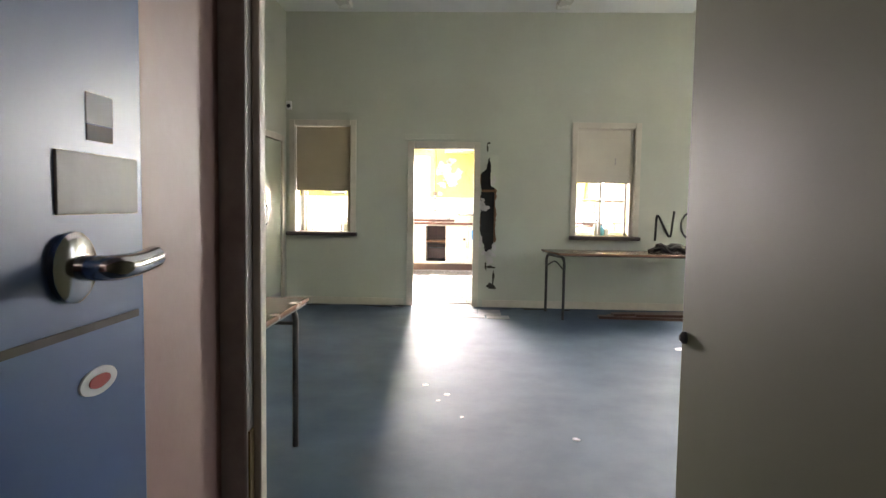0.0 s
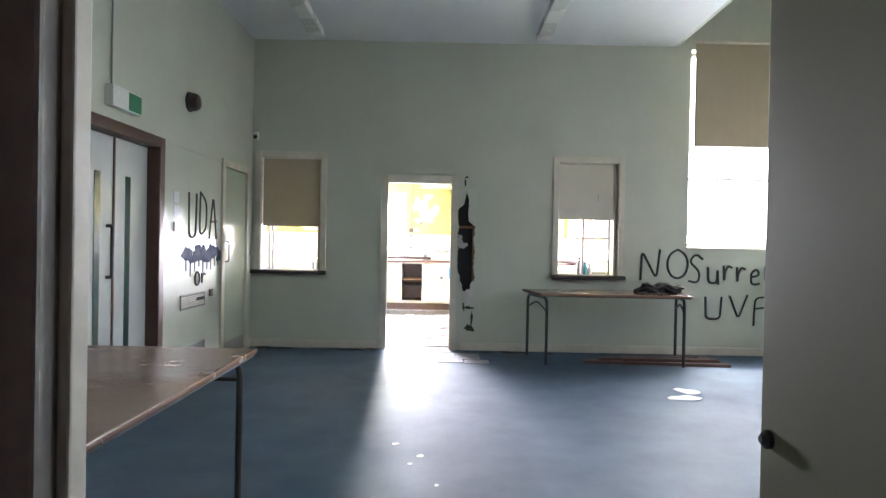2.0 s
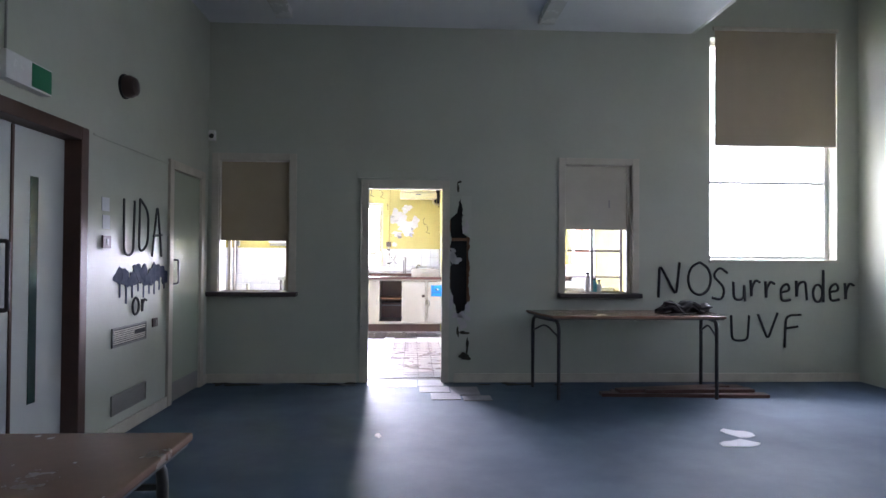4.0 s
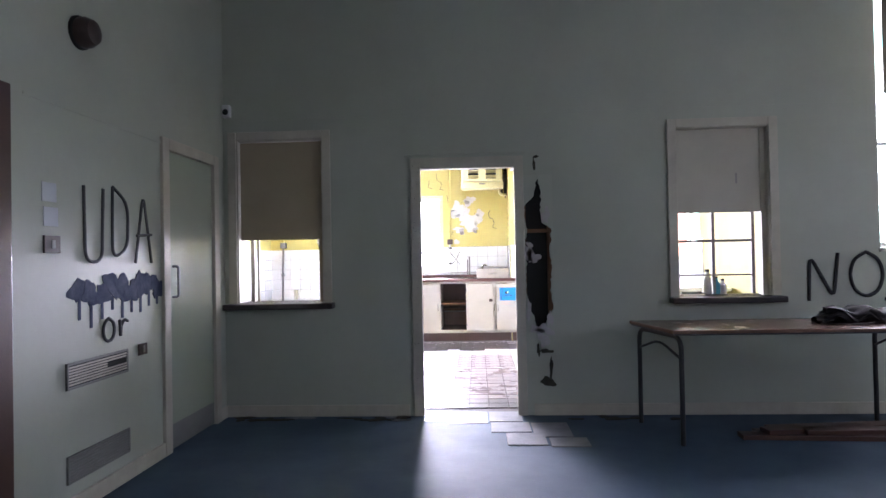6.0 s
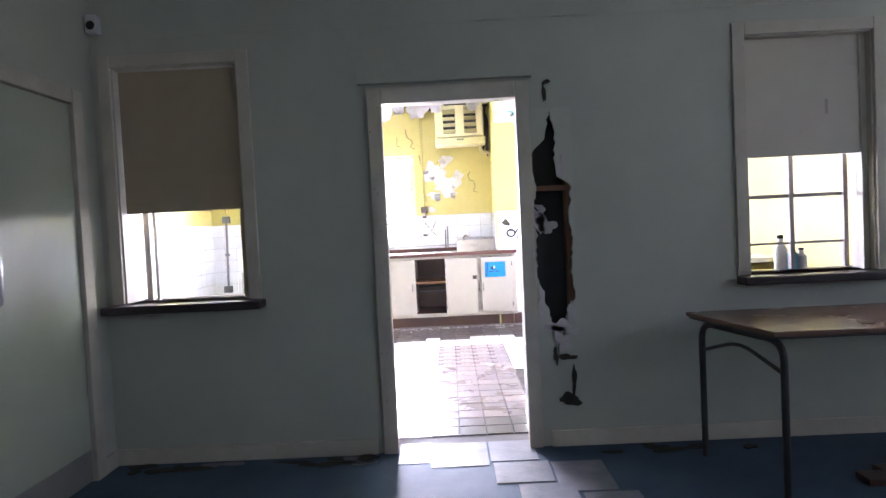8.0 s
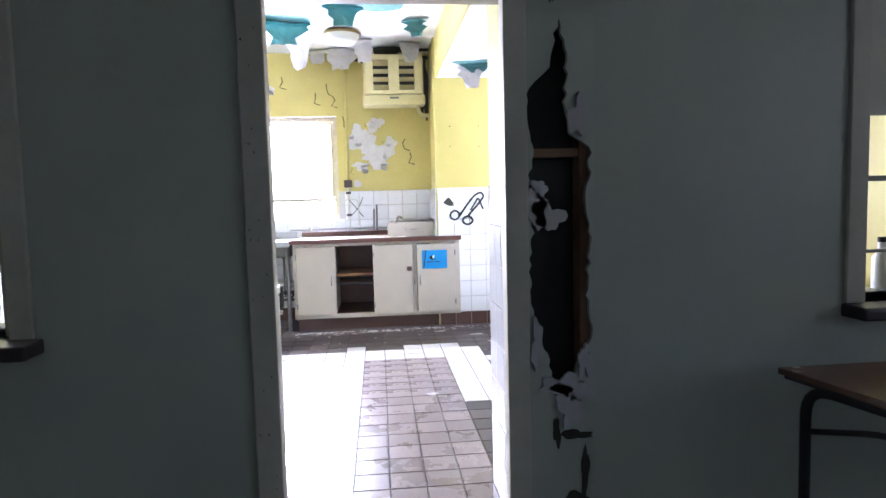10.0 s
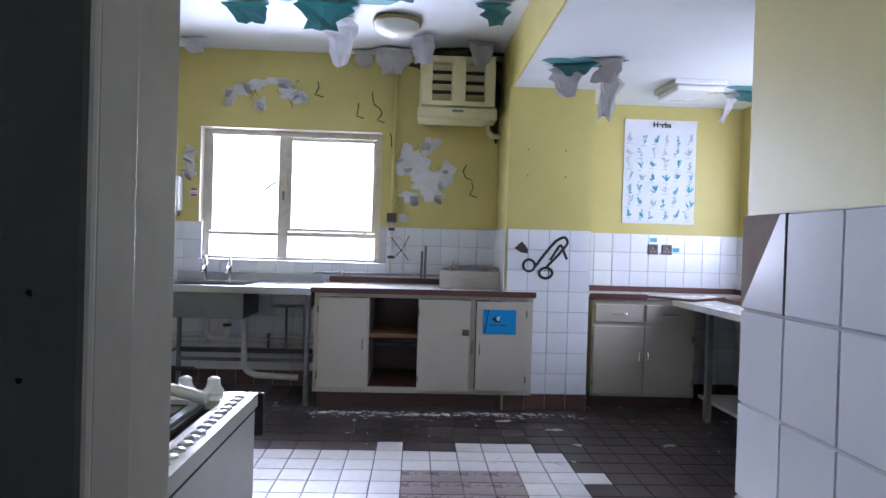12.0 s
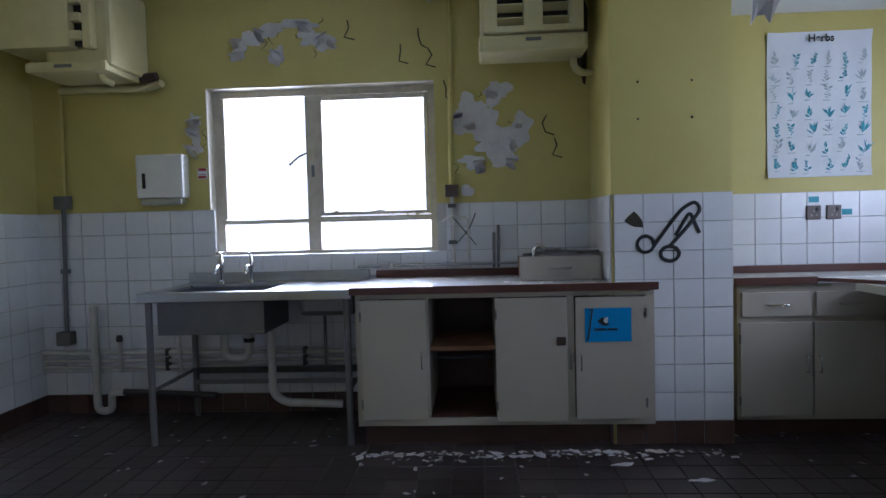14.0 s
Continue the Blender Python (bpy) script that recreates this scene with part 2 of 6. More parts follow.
def box(x0, x1, y0, y1, z0, z1, bev=0.0, bm=None):
    bm = bm or bmesh.new()
    made = bmesh.ops.create_cube(bm, size=1)["verts"]
    bmesh.ops.scale(bm, vec=(x1 - x0, y1 - y0, z1 - z0), verts=made)
    bmesh.ops.translate(bm, vec=((x0 + x1) / 2, (y0 + y1) / 2, (z0 + z1) / 2), verts=made)
    if bev:
        edges = list({e for v in made for e in v.link_edges})
        bmesh.ops.bevel(bm, geom=edges, offset=bev, segments=2, affect="EDGES", profile=0.6)
    return bm


def tube(pts, r, bm=None, seg=10, bend=0.0, closed=False):
    """A round bar along pts; corners are rounded by bend."""
    bm = bm or bmesh.new()
    pts = [Vector(p) for p in pts]
    if bend and len(pts) > 2:
        out = [pts[0]]
        for a, b, c in zip(pts, pts[1:], pts[2:]):
            k = min(bend, (a - b).length * 0.49, (c - b).length * 0.49)
            p, q = b + (a - b).normalized() * k, b + (c - b).normalized() * k
            for i in range(6):
                u = i / 5
                out.append((1 - u) ** 2 * p + 2 * u * (1 - u) * b + u * u * q)
        pts = out + [pts[-1]]
    rings = []
    n = len(pts)
    side = None
    for i, p in enumerate(pts):
        if closed:
            d = (pts[(i + 1) % n] - pts[i - 1]).normalized()
        else:
            d = (pts[min(i + 1, n - 1)] - pts[max(i - 1, 0)]).normalized()
        if side is None:
            side = d.orthogonal().normalized()
        side = (side - d * side.dot(d)).normalized()
        up = d.cross(side)
        rr = r(i / max(n - 1, 1)) if callable(r) else r
        rings.append([bm.verts.new(p + rr * (math.cos(t) * side + math.sin(t) * up)) for t in (2 * math.pi * k / seg for k in range(seg))])
    pairs = list(zip(rings, rings[1:])) + ([(rings[-1], rings[0])] if closed else [])
    for a, b in pairs:
        for k in range(seg):
            bm.faces.new((a[k], a[(k + 1) % seg], b[(k + 1) % seg], b[k]))
    if not closed:
        bm.faces.new(rings[0][::-1])
        bm.faces.new(rings[-1])
    return bm


def lathe(centre, profile, seg=20, bm=None, axis="z"):
    """Rings of (radius, height) turned about an axis through centre."""
    bm = bm or bmesh.new()
    c = Vector(centre)
    rings = []
    for r, h in profile:
        ring = []
        for k in range(seg):
            a = 2 * math.pi * k / seg
            v = (r * math.cos(a), r * math.sin(a), h)
            if axis == "y":
                v = (v[0], v[2], v[1])
            elif axis == "x":
                v = (v[2], v[0], v[1])
            ring.append(bm.verts.new(c + Vector(v)))
        rings.append(ring)
    for a, b in zip(rings, rings[1:]):
        for k in range(seg):
            bm.faces.new((a[k], a[(k + 1) % seg], b[(k + 1) % seg], b[k]))
    bm.faces.new(rings[0][::-1])
    bm.faces.new(rings[-1])
    return bm


def pierced(axis, lo, hi, z0, z1, d0, d1, holes):
    """A wall along axis from lo to hi, between depths d0 and d1, with holes (a0, a1, z0, z1)."""
    bm = bmesh.new()
    cuts = sorted({lo, hi, *[h for o in holes for h in o[:2] if lo < h < hi]})
    for a, b in zip(cuts, cuts[1:]):
        gaps = sorted((o[2], o[3]) for o in holes if o[0] < (a + b) / 2 < o[1])
        at = z0
        for g0, g1 in gaps + [(z1, z1)]:
            if g0 > at:
                box(*((a, b, d0, d1) if axis == "x" else (d0, d1, a, b)), at, g0, bm=bm)
            at = max(at, g1)
    return bm


def blob(cx, cz, rx, rz, depth, y, seed, facing="y", n=26, jag=0.35, bm=None):
    """A ragged thin patch that lies on a wall, or on the floor for facing z."""
    bm = bm or bmesh.new()
    rnd = random.Random(seed)
    ph = [rnd.uniform(0, 6.28) for _ in range(4)]
    ring = []
    for k in range(n):
        a = 2 * math.pi * k / n
        s = 1 + jag * (0.5 * math.sin(2 * a + ph[0]) + 0.4 * math.sin(3 * a + ph[1]) + 0.35 * math.sin(5 * a + ph[2])) + jag * rnd.uniform(-0.3, 0.3)
        ring.append((cx + rx * s * math.cos(a), cz + rz * s * math.sin(a)))
    put = {"y": lambda u, v, d: (u, y - d, v), "x": lambda u, v, d: (y + d, u, v), "z": lambda u, v, d: (u, v, y + d)}[facing]
    lowv = [bm.verts.new(put(u, v, 0)) for u, v in ring]
    topv = [bm.verts.new(put(u, v, depth)) for u, v in ring]
    bm.faces.new(topv)
    for k in range(n):
        bm.faces.new((lowv[k], lowv[(k + 1) % n], topv[(k + 1) % n], topv[k]))
    return bm


def flake(base, along, out, width, length, curl, seed, thick=0.004):
    """A torn, curling strip of paint that hangs from base: it starts towards out and droops."""
    rnd = random.Random(seed)
    bm = bmesh.new()
    along, out = Vector(along).normalized(), Vector(out).normalized()
    rows, cols, down = 8, 5, Vector((0, 0, -1))
    grid = []
    for i in range(rows):
        u = i / (rows - 1)
        ang = curl * u
        w = width * (1 - 0.45 * u ** 2) * (1 + rnd.uniform(-0.35, 0.3))
        p = Vector(base) + length * (out * math.sin(min(1.5, (1 - u) * 1.2)) * u + down * u * (0.35 + 0.65 * u)) + out * 0.03 * math.sin(3 * ang)
        row = []
        for j in range(cols):
            v = j / (cols - 1) - 0.5
            row.append(bm.verts.new(p + along * (w * v + rnd.uniform(-0.012, 0.012)) + out * (0.05 * width * math.cos(6 * v + seed)) + down * rnd.uniform(0, 0.15) * length * u))
        grid.append(row)
    faces = [bm.faces.new((a[j], a[j + 1], b[j + 1], b[j])) for a, b in zip(grid, grid[1:]) for j in range(cols - 1)]
    bmesh.ops.solidify(bm, geom=faces, thickness=thick)
    return bm


def letters(text, width, height, put, r, material, name, label, parent=None):
    """Hand-sprayed strokes: put(u, v) gives the place of a point of the wall."""
    made = tagged(new(name), label, "graffiti")
    made.location = put(0, 0)
    at = 0.0
    rnd = random.Random(len(text) * 7)
    for ch in text:
        if ch == " ":
            at += 0.5
            continue
        wide, strokes = GLYPHS[ch]
        lift = rnd.uniform(-0.05, 0.05)
        bm = bmesh.new()
        for s in strokes:
            tube([put((at + u) * width, (v + lift) * height) for u, v in s], r, bm=bm, seg=6, bend=height * 0.22)
        part("letter", bm, material, made)
        at += wide + 0.22
    return made


def ring_pts(cu, cv, ru, rv, a0, a1, n=9):
    return [(cu + ru * math.cos(radians(a0 + (a1 - a0) * k / (n - 1))), cv + rv * math.sin(radians(a0 + (a1 - a0) * k / (n - 1)))) for k in range(n)]


GLYPHS = {
    "N": (0.6, [[(0, 0), (0.03, 1), (0.5, 0.05), (0.6, 1.05)]]),
    "O": (0.7, [ring_pts(0.35, 0.5, 0.35, 0.5, 90, 450)]),
    "S": (0.6, [[(0.6, 0.85), (0.3, 1.05), (0.02, 0.78), (0.5, 0.4), (0.4, 0.02), (0, 0.1)]]),
    "u": (0.45, [[(0, 0.6), (0.03, 0.05), (0.4, 0.05), (0.42, 0.6), (0.46, 0)]]),
    "r": (0.35, [[(0, 0.6), (0.03, 0), (0.05, 0.4), (0.2, 0.6), (0.36, 0.52)]]),
    "e": (0.4, [[(0, 0.3), (0.38, 0.35), (0.3, 0.6), (0.02, 0.45), (0.05, 0.02), (0.4, 0.08)]]),
    "n": (0.42, [[(0, 0.6), (0.02, 0), (0.06, 0.5), (0.36, 0.6), (0.42, 0)]]),
    "d": (0.42, [ring_pts(0.2, 0.28, 0.2, 0.28, 30, 390), [(0.42, 1), (0.42, 0)]]),
    "U": (0.6, [[(0, 1), (0.03, 0.02), (0.5, 0.02), (0.55, 1)]]),
    "V": (0.6, [[(0, 1), (0.3, 0), (0.6, 1.05)]]),
    "F": (0.5, [[(0.5, 0.98), (0.05, 0.95), (0.02, 0.5), (0, -0.3)], [(0.02, 0.45), (0.4, 0.52)]]),
    "D": (0.55, [[(0.02, 1), (0, 0), (0.5, 0.15), (0.52, 0.8), (0.02, 1)]]),
    "A": (0.6, [[(0, -0.05), (0.3, 1), (0.6, -0.05)], [(0.05, 0.35), (0.6, 0.38)]]),
    "o": (0.5, [ring_pts(0.25, 0.4, 0.25, 0.35, 90, 450)]),
}

# ---- structure: hall ----
HX0, HX1, HY0, HY1 = -2.155, 4.42, 1.20, 7.80
KX0, KX1, KY0, KY1 = -3.45, 2.37, 8.00, 13.08
structure("floor_hall", box(HX0 - 0.2, HX1 + 0.2, -1.6, 7.9, -0.2, 0), M_BLUE_FLOOR, "worn dark blue carpet floor of the hall", "floor")
HOLES = [(-0.625, 0.198, -0.1, 1.95), (-2.06, -1.35, 0.89, 2.19), (1.36, 2.07, 0.89, 2.19), (0.212, 0.425, 0.62, 1.83), (2.86, 4.19, 1.235, 3.50)]
structure("wall_north", pierced("x", HX0 - 0.2, HX1 + 0.2, 0, 4.4, HY1, KY0, HOLES), M_GREEN, "pale green painted hall wall, scuffed and cracked", "wall")
structure("wall_west", pierced("y", 1.1, 7.8, 0, 4.4, HX0 - 0.2, HX0, [(4.43, 5.42, 0, 1.93), (6.88, 7.58, 0, 1.96)]), M_GREEN, "pale green painted hall wall with graffiti", "wall")
# The opening is assumed, cut only to let the side fill in.
structure("wall_east", pierced("y", 1.1, 7.8, 0, 4.4, HX1, HX1 + 0.2, [(2.9, 5.5, 1.25, 2.75)]), M_GREEN, "pale green painted hall wall", "wall")
structure("wall_south", pierced("x", HX0, HX1, 0, 4.4, HY0 - 0.14, HY0, [(-0.34, 0.56, 0, 2.1)]), M_GREEN, "pale green painted hall wall beside the entrance", "wall")
structure("ceiling_hall", box(HX0, 2.66, HY0, HY1, 3.53, 3.7), M_CEIL, "white lowered hall ceiling", "ceiling")
structure("ceiling_high", box(2.67, HX1, HY0, HY1, 4.28, 4.4), M_CEIL, "white raised ceiling strip above the window", "ceiling")
structure("ceiling_drop", box(2.66, 2.70, HY0, HY1, 3.53, 4.28), M_GREEN, "green upright edge of the lowered ceiling", "ceiling")
structure("store_back", box(-3.2, -3.1, 3.9, 7.75, 0, 2.6), M_GREEN, "plain wall behind the side doors", "wall")
for x0, x1 in ((HX0, -0.70), (0.26, HX1)):
    structure("baseboard", box(x0 + 0.002, x1, HY1 - 0.018, HY1 - 0.001, 0.0, 0.088, 0.004), M_CREAM, "chipped cream baseboard", "baseboard")
for y0, y1 in ((1.35, 4.35), (5.50, 6.80), (7.66, 7.78)):
    structure("baseboard", box(HX0 + 0.001, HX0 + 0.018, y0, y1, 0.0, 0.088, 0.004), M_CREAM, "chipped cream baseboard", "baseboard")
structure("picture_rail", box(HX0 + 0.02, 2.78, HY1 - 0.006, HY1 - 0.001, 2.335, 2.355), M_GREEN, "thin raised line along the green wall", "trim")
structure("picture_rail", box(HX0 + 0.001, HX0 + 0.006, 5.6, 7.78, 1.985, 2.0), M_GREEN, "thin raised line along the green wall", "trim")
# lobby
structure("lobby_wall_west", box(-0.62, -0.332, 0.90, HY0 - 0.052, 0, 2.6), M_PINK, "dusty pink painted lobby wall", "wall")
structure("lobby_wall_far", box(-1.6, -1.5, -1.6, 0.82, 0, 2.6), M_PINK, "dusty pink lobby wall", "wall")
structure("lobby_wall_return", box(-1.5, -0.62, 0.82, 0.92, 0, 2.6), M_PINK, "dusty pink lobby wall", "wall")
structure("lobby_wall_east", box(0.62, 0.75, -1.6, HY0 - 0.14, 0, 2.6), M_OLIVE, "olive painted lobby wall", "wall")
structure("lobby_wall_south", box(-1.6, 0.75, -1.75, -1.6, 0, 2.6), M_PINK, "dusty pink lobby wall", "wall")
structure("lobby_ceiling", box(-1.6, 0.75, -1.75, HY0 - 0.14, 2.6, 2.7), M_CEIL, "white lobby ceiling", "ceiling")


t = thing("door_frame_kitchen", (-0.21, HY1, 0), "chipped cream painted door frame without a door", "door frame", kind="structure")
part("jamb", box(-0.629, -0.613, HY1 - 0.005, KY0 + 0.005, 0, 1.935, 0.003), M_CREAM, t)
part("jamb", box(0.184, 0.202, HY1 - 0.005, KY0 + 0.005, 0, 1.935, 0.003), M_CREAM, t)
part("head", box(-0.629, 0.202, HY1 - 0.005, KY0 + 0.005, 1.936, 1.954, 0.003), M_CREAM, t)
part("door_stop", box(-0.612, -0.589, HY1 - 0.004, HY1 + 0.06, 0, 1.912, 0.003), M_CREAM, t)
part("door_stop", box(0.140, 0.183, HY1 - 0.004, HY1 + 0.06, 0, 1.912, 0.003), M_CREAM, t)
part("door_stop", box(-0.612, 0.183, HY1 - 0.004, HY1 + 0.06, 1.913, 1.935, 0.003), M_CREAM, t)
part("architrave", box(-0.665, -0.586, HY1 - 0.022, HY1 - 0.006, 0, 2.0, 0.005), M_CREAM, t)
part("architrave", box(0.137, 0.210, HY1 - 0.022, HY1 - 0.006, 0, 2.0, 0.005), M_CREAM, t)
part("architrave", box(-0.585, 0.136, HY1 - 0.022, HY1 - 0.006, 1.912, 2.0, 0.005), M_CREAM, t)
rnd = random.Random(58)
for k in range(26):
    x, z = rnd.uniform(-0.655, -0.60), rnd.uniform(0.2, 1.95)
    part("chip", blob(x, z, rnd.uniform(0.001, 0.0025), rnd.uniform(0.0015, 0.005), 0.0006, HY1 - 0.0222, 700 + k, n=8), M_SOOT, t, "dark chip in the paint")
structure("lintel_edge", box(-0.71, 0.23, HY1 - 0.03, HY1 - 0.001, 2.02, 2.085, 0.004), M_GREEN, "green ledge above the kitchen doorway", "trim")
e = thing("door_frame_entrance", (0.1, HY0, 0), "scuffed cream and brown entrance door frame", "door frame", kind="structure")
part("jamb", box(-0.345, -0.290, HY0 - 0.05, HY0 + 0.01, 0, 2.1, 0.005), M_JAMB, e)
part("door_stop", box(-0.290, -0.277, HY0 - 0.02, HY0 + 0.009, 0, 2.1, 0.003), M_CREAM, e)
part("strike_plate", box(-0.291, -0.287, HY0 - 0.045, HY0 - 0.025, 0.68, 0.86, 0.001), M_BRASS, e, "worn brass strike plate")
part("jamb", box(0.53, 0.57, HY0 - 0.15, HY0 + 0.01, 0, 2.1, 0.005), M_JAMB, e)
part("head", box(-0.285, 0.53, HY0 - 0.15, HY0 + 0.01, 2.06, 2.1, 0.004), M_JAMB, e)
d = thing("door_entrance", (0.51, 1.42, 0), "open olive green gloss painted flush door", "door", kind="structure")
part("leaf", box(0.488, 0.528, 0.60, 1.425, 0.01, 2.05, 0.003), M_OLIVE, d)
part("bolt", lathe((0.487, 1.40, 0.98), [(0.012, 0), (0.012, -0.006), (0.005, -0.012)], axis="x"), M_BLACK, d, "small dark bolt head", True)
# blue lobby door
d = thing("door_lobby", (-0.33, 0.4, 0), "open blue gloss painted door with lever handle and stickers", "door", kind="structure")
part("leaf", box(-0.36, -0.318, 0.10, 0.89, 0.01, 2.03, 0.003), M_BLUE_DOOR, d)
part("lock_plate", box(-0.3185, -0.3155, 0.735, 0.875, 1.215, 1.275, 0.001), M_GREY, d, "dull metal lock plate")
part("rose", lathe((-0.318, 0.755, 1.165), [(0.034, 0), (0.034, 0.006), (0.028, 0.010)], axis="x"), M_CHROME, d, "round chrome rose", True)
part("lever", tube([(-0.31, 0.755, 1.165), (-0.275, 0.755, 1.165), (-0.272, 0.79, 1.166), (-0.275, 0.83, 1.17)], 0.012, bend=0.02), M_CHROME, d, "chrome lever handle", True)
part("notice", box(-0.3185, -0.317, 0.785, 0.83, 1.305, 1.335), M_PAPER, d, "small white paper notice")
part("notice_edge", box(-0.3185, -0.317, 0.785, 0.83, 1.288, 1.304), M_BLACK, d)
part("sticker", blob(0.795, 1.045, 0.032, 0.014, 0.002, -0.318, 3, "x", jag=0.02), M_PAPER, d, "oval white and red sticker")
part("sticker_mark", blob(0.795, 1.045, 0.018, 0.007, 0.003, -0.318, 4, "x", jag=0.05), M_RED, d)
part("groove", box(-0.3185, -0.3165, 0.50, 0.875, 1.098, 1.106), M_BLACK, d)

# ---- hall window ----
w = thing("window_1", (3.52, HY1, 1.235), "tall bright window with a half-lowered beige blind", "window", kind="structure")
for a, b, z0, z1 in ((2.86, 2.90, 1.24, 3.5), (4.15, 4.19, 1.24, 3.5), (2.90, 4.15, 1.24, 1.275), (2.90, 4.15, 3.46, 3.5), (2.90, 4.15, 2.02, 2.05)):
    part("frame_bar", box(a, b, KY0 - 0.06, KY0 - 0.01, z0, z1, 0.004), M_WHITE, w)
part("pane", box(2.90, 4.15, KY0 - 0.04, KY0 - 0.035, 1.275, 3.46), M_PANE, w).visible_shadow = False
part("window_sill", box(2.85, 4.2, HY1 - 0.02, KY0 - 0.061, 1.205, 1.236, 0.004), M_CREAM, w)
b = thing("roller_blind", (3.52, HY1 - 0.03, 3.55), "half-lowered beige fabric roller blind", "blind")
part("cloth", box(2.895, 4.16, HY1 - 0.035, HY1 - 0.031, 2.40, 3.56), M_BLIND, b)
part("roller", tube([(2.88, HY1 - 0.035, 3.58), (4.18, HY1 - 0.035, 3.58)], 0.022), M_CREAM, b)
part("bottom_bar", box(2.895, 4.16, HY1 - 0.04, HY1 - 0.027, 2.385, 2.402, 0.003), M_CREAM, b)
# Emissive block: its glow supplies the daylight brightness behind the hall window.
structure("outdoor_glow_block", box(3.15, 3.95, 9.6, 9.7, 0, 2.2), M_OUTSIDE, "pale block outside the window, glowing in place of daylight", "backdrop")

# ---- serving hatches ----


def hatch(name, x0, x1, z_board, board, label, sill_over):
    t = thing(name, ((x0 + x1) / 2, HY1, 0.89), label, "serving hatch", kind="structure")
    for a, b, z0, z1 in ((x0 - 0.055, x0 + 0.012, 0.892, 2.245), (x1 - 0.012, x1 + 0.055, 0.892, 2.245), (x0 + 0.013, x1 - 0.013, 2.178, 2.245)):
        part("architrave", box(a, b, HY1 - 0.02, HY1 - 0.001, z0, z1, 0.005), M_CREAM, t)
    part("lining", box(x0 - 0.002, x0 + 0.02, HY1, KY0, 0.892, 2.19, 0.003), M_CREAM, t)
    part("lining", box(x1 - 0.02, x1 + 0.002, HY1, KY0, 0.892, 2.19, 0.003), M_CREAM, t)
    part("lining", box(x0 + 0.021, x1 - 0.021, HY1, KY0, 2.172, 2.192, 0.003), M_CREAM, t)
    part("sill", box(x0 - sill_over, x1 + sill_over, HY1 - 0.11, KY0 + 0.12, 0.845, 0.890, 0.008), M_SILL, t, "dark worn wooden sill")
    part("shutter_board", box(x0 + 0.022, x1 - 0.055, HY1 + 0.05, HY1 + 0.075, z_board, 2.17, 0.003), board, t, "half-lowered sliding board")
    part("runner", box(x1 - 0.054, x1 - 0.021, HY1 + 0.04, HY1 + 0.085, 0.892, 2.17, 0.003), board, t)
    return t


h = hatch("serving_hatch_west", -2.06, -1.35, 1.39, M_SHUTTER, "serving hatch with beige half-lowered shutter", 0.075)
part("mullion", box(-2.00, -1.97, KY0 - 0.05, KY0 - 0.02, 0.892, 1.40, 0.002), M_CREAM, h)
part("mullion", box(-1.945, -1.93, KY0 - 0.05, KY0 - 0.02, 0.892, 1.40, 0.002), M_CREAM, h)
h = hatch("serving_hatch_east", 1.36, 2.07, 1.53, M_SHUTTER_PALE, "serving hatch with pale half-lowered shutter and glazing bars", 0.06)
for a, b, z0, z1 in ((1.685, 1.71, 0.90, 1.56), (1.38, 2.015, 1.305, 1.325), (1.38, 2.015, 1.04, 1.052), (1.99, 2.015, 0.9, 1.56)):
    part("glazing_bar", box(a, b, KY0 - 0.035 + (0.012 if b - a > 0.3 else 0), KY0 - 0.005, z0, z1, 0.002), M_JAMB, h)
part("scratch", box(1.83, 1.845, HY1 + 0.047, HY1 + 0.05, 1.75, 1.83), M_JAMB, h)
for x, r, hh, m in ((1.68, 0.035, 0.20, M_SHADE), (1.75, 0.03, 0.14, M_HERB), (1.80, 0.03, 0.12, M_WHITE)):
    bt = thing("bottle", (x, 8.07, 0.89), "small used plastic bottle standing on the hatch sill", "bottle", "bottles on the sill")
    part("body", lathe((x, 8.07, 0.890), [(r, 0), (r, hh * 0.6), (r * 0.45, hh * 0.75), (r * 0.45, hh * 0.9)]), m, bt, smooth=True)
    part("cap", lathe((x, 8.07, 0.890 + hh * 0.9), [(r * 0.5, 0), (r * 0.5, hh * 0.1)]), M_BLACK, bt)

# ---- hole in the wall ----
g = thing("wall_hole", (0.31, HY1, 0.6), "ragged hole torn in the plaster showing dark timber studs", "hole")


def ramp(z, *stops):
    """Straight runs between (height, value) stops."""
    for (za, va), (zb, vb) in zip(stops, stops[1:]):
        if z <= zb:
            return va + (vb - va) * max(0, z - za) / (zb - za)
    return stops[-1][1]


rnd = random.Random(5)
for side in (0, 1):
    bm = bmesh.new()
    rows = []
    for k in range(61):
        z = 0.60 + 1.25 * k / 60
        jag = rnd.uniform(-0.007, 0.007) + 0.006 * math.sin(23 * z + side)
        if side == 0:
            pts = (0.205, max(0.213, jag + ramp(z, (0.63, 0.34), (0.66, 0.275), (0.74, 0.29), (0.84, 0.222), (1.62, 0.222), (1.67, 0.275), (1.82, 0.318), (1.83, 0.33))))
        else:
            pts = (min(0.424, jag + ramp(z, (0.63, 0.35), (0.70, 0.375), (0.80, 0.412), (1.44, 0.412), (1.47, 0.36), (1.60, 0.338), (1.76, 0.338), (1.83, 0.33))), 0.432)
        rows.append([bm.verts.new((p, y, z)) for y in (HY1 - 0.003, HY1 + 0.018) for p in pts])
    for a, b_ in zip(rows, rows[1:]):
        for i, j in ((0, 1), (2, 3), (0, 2), (1, 3)):
            bm.faces.new((a[i], a[j], b_[j], b_[i]))
    part("plaster_edge", bm, M_GREEN, g, "broken plaster edge")
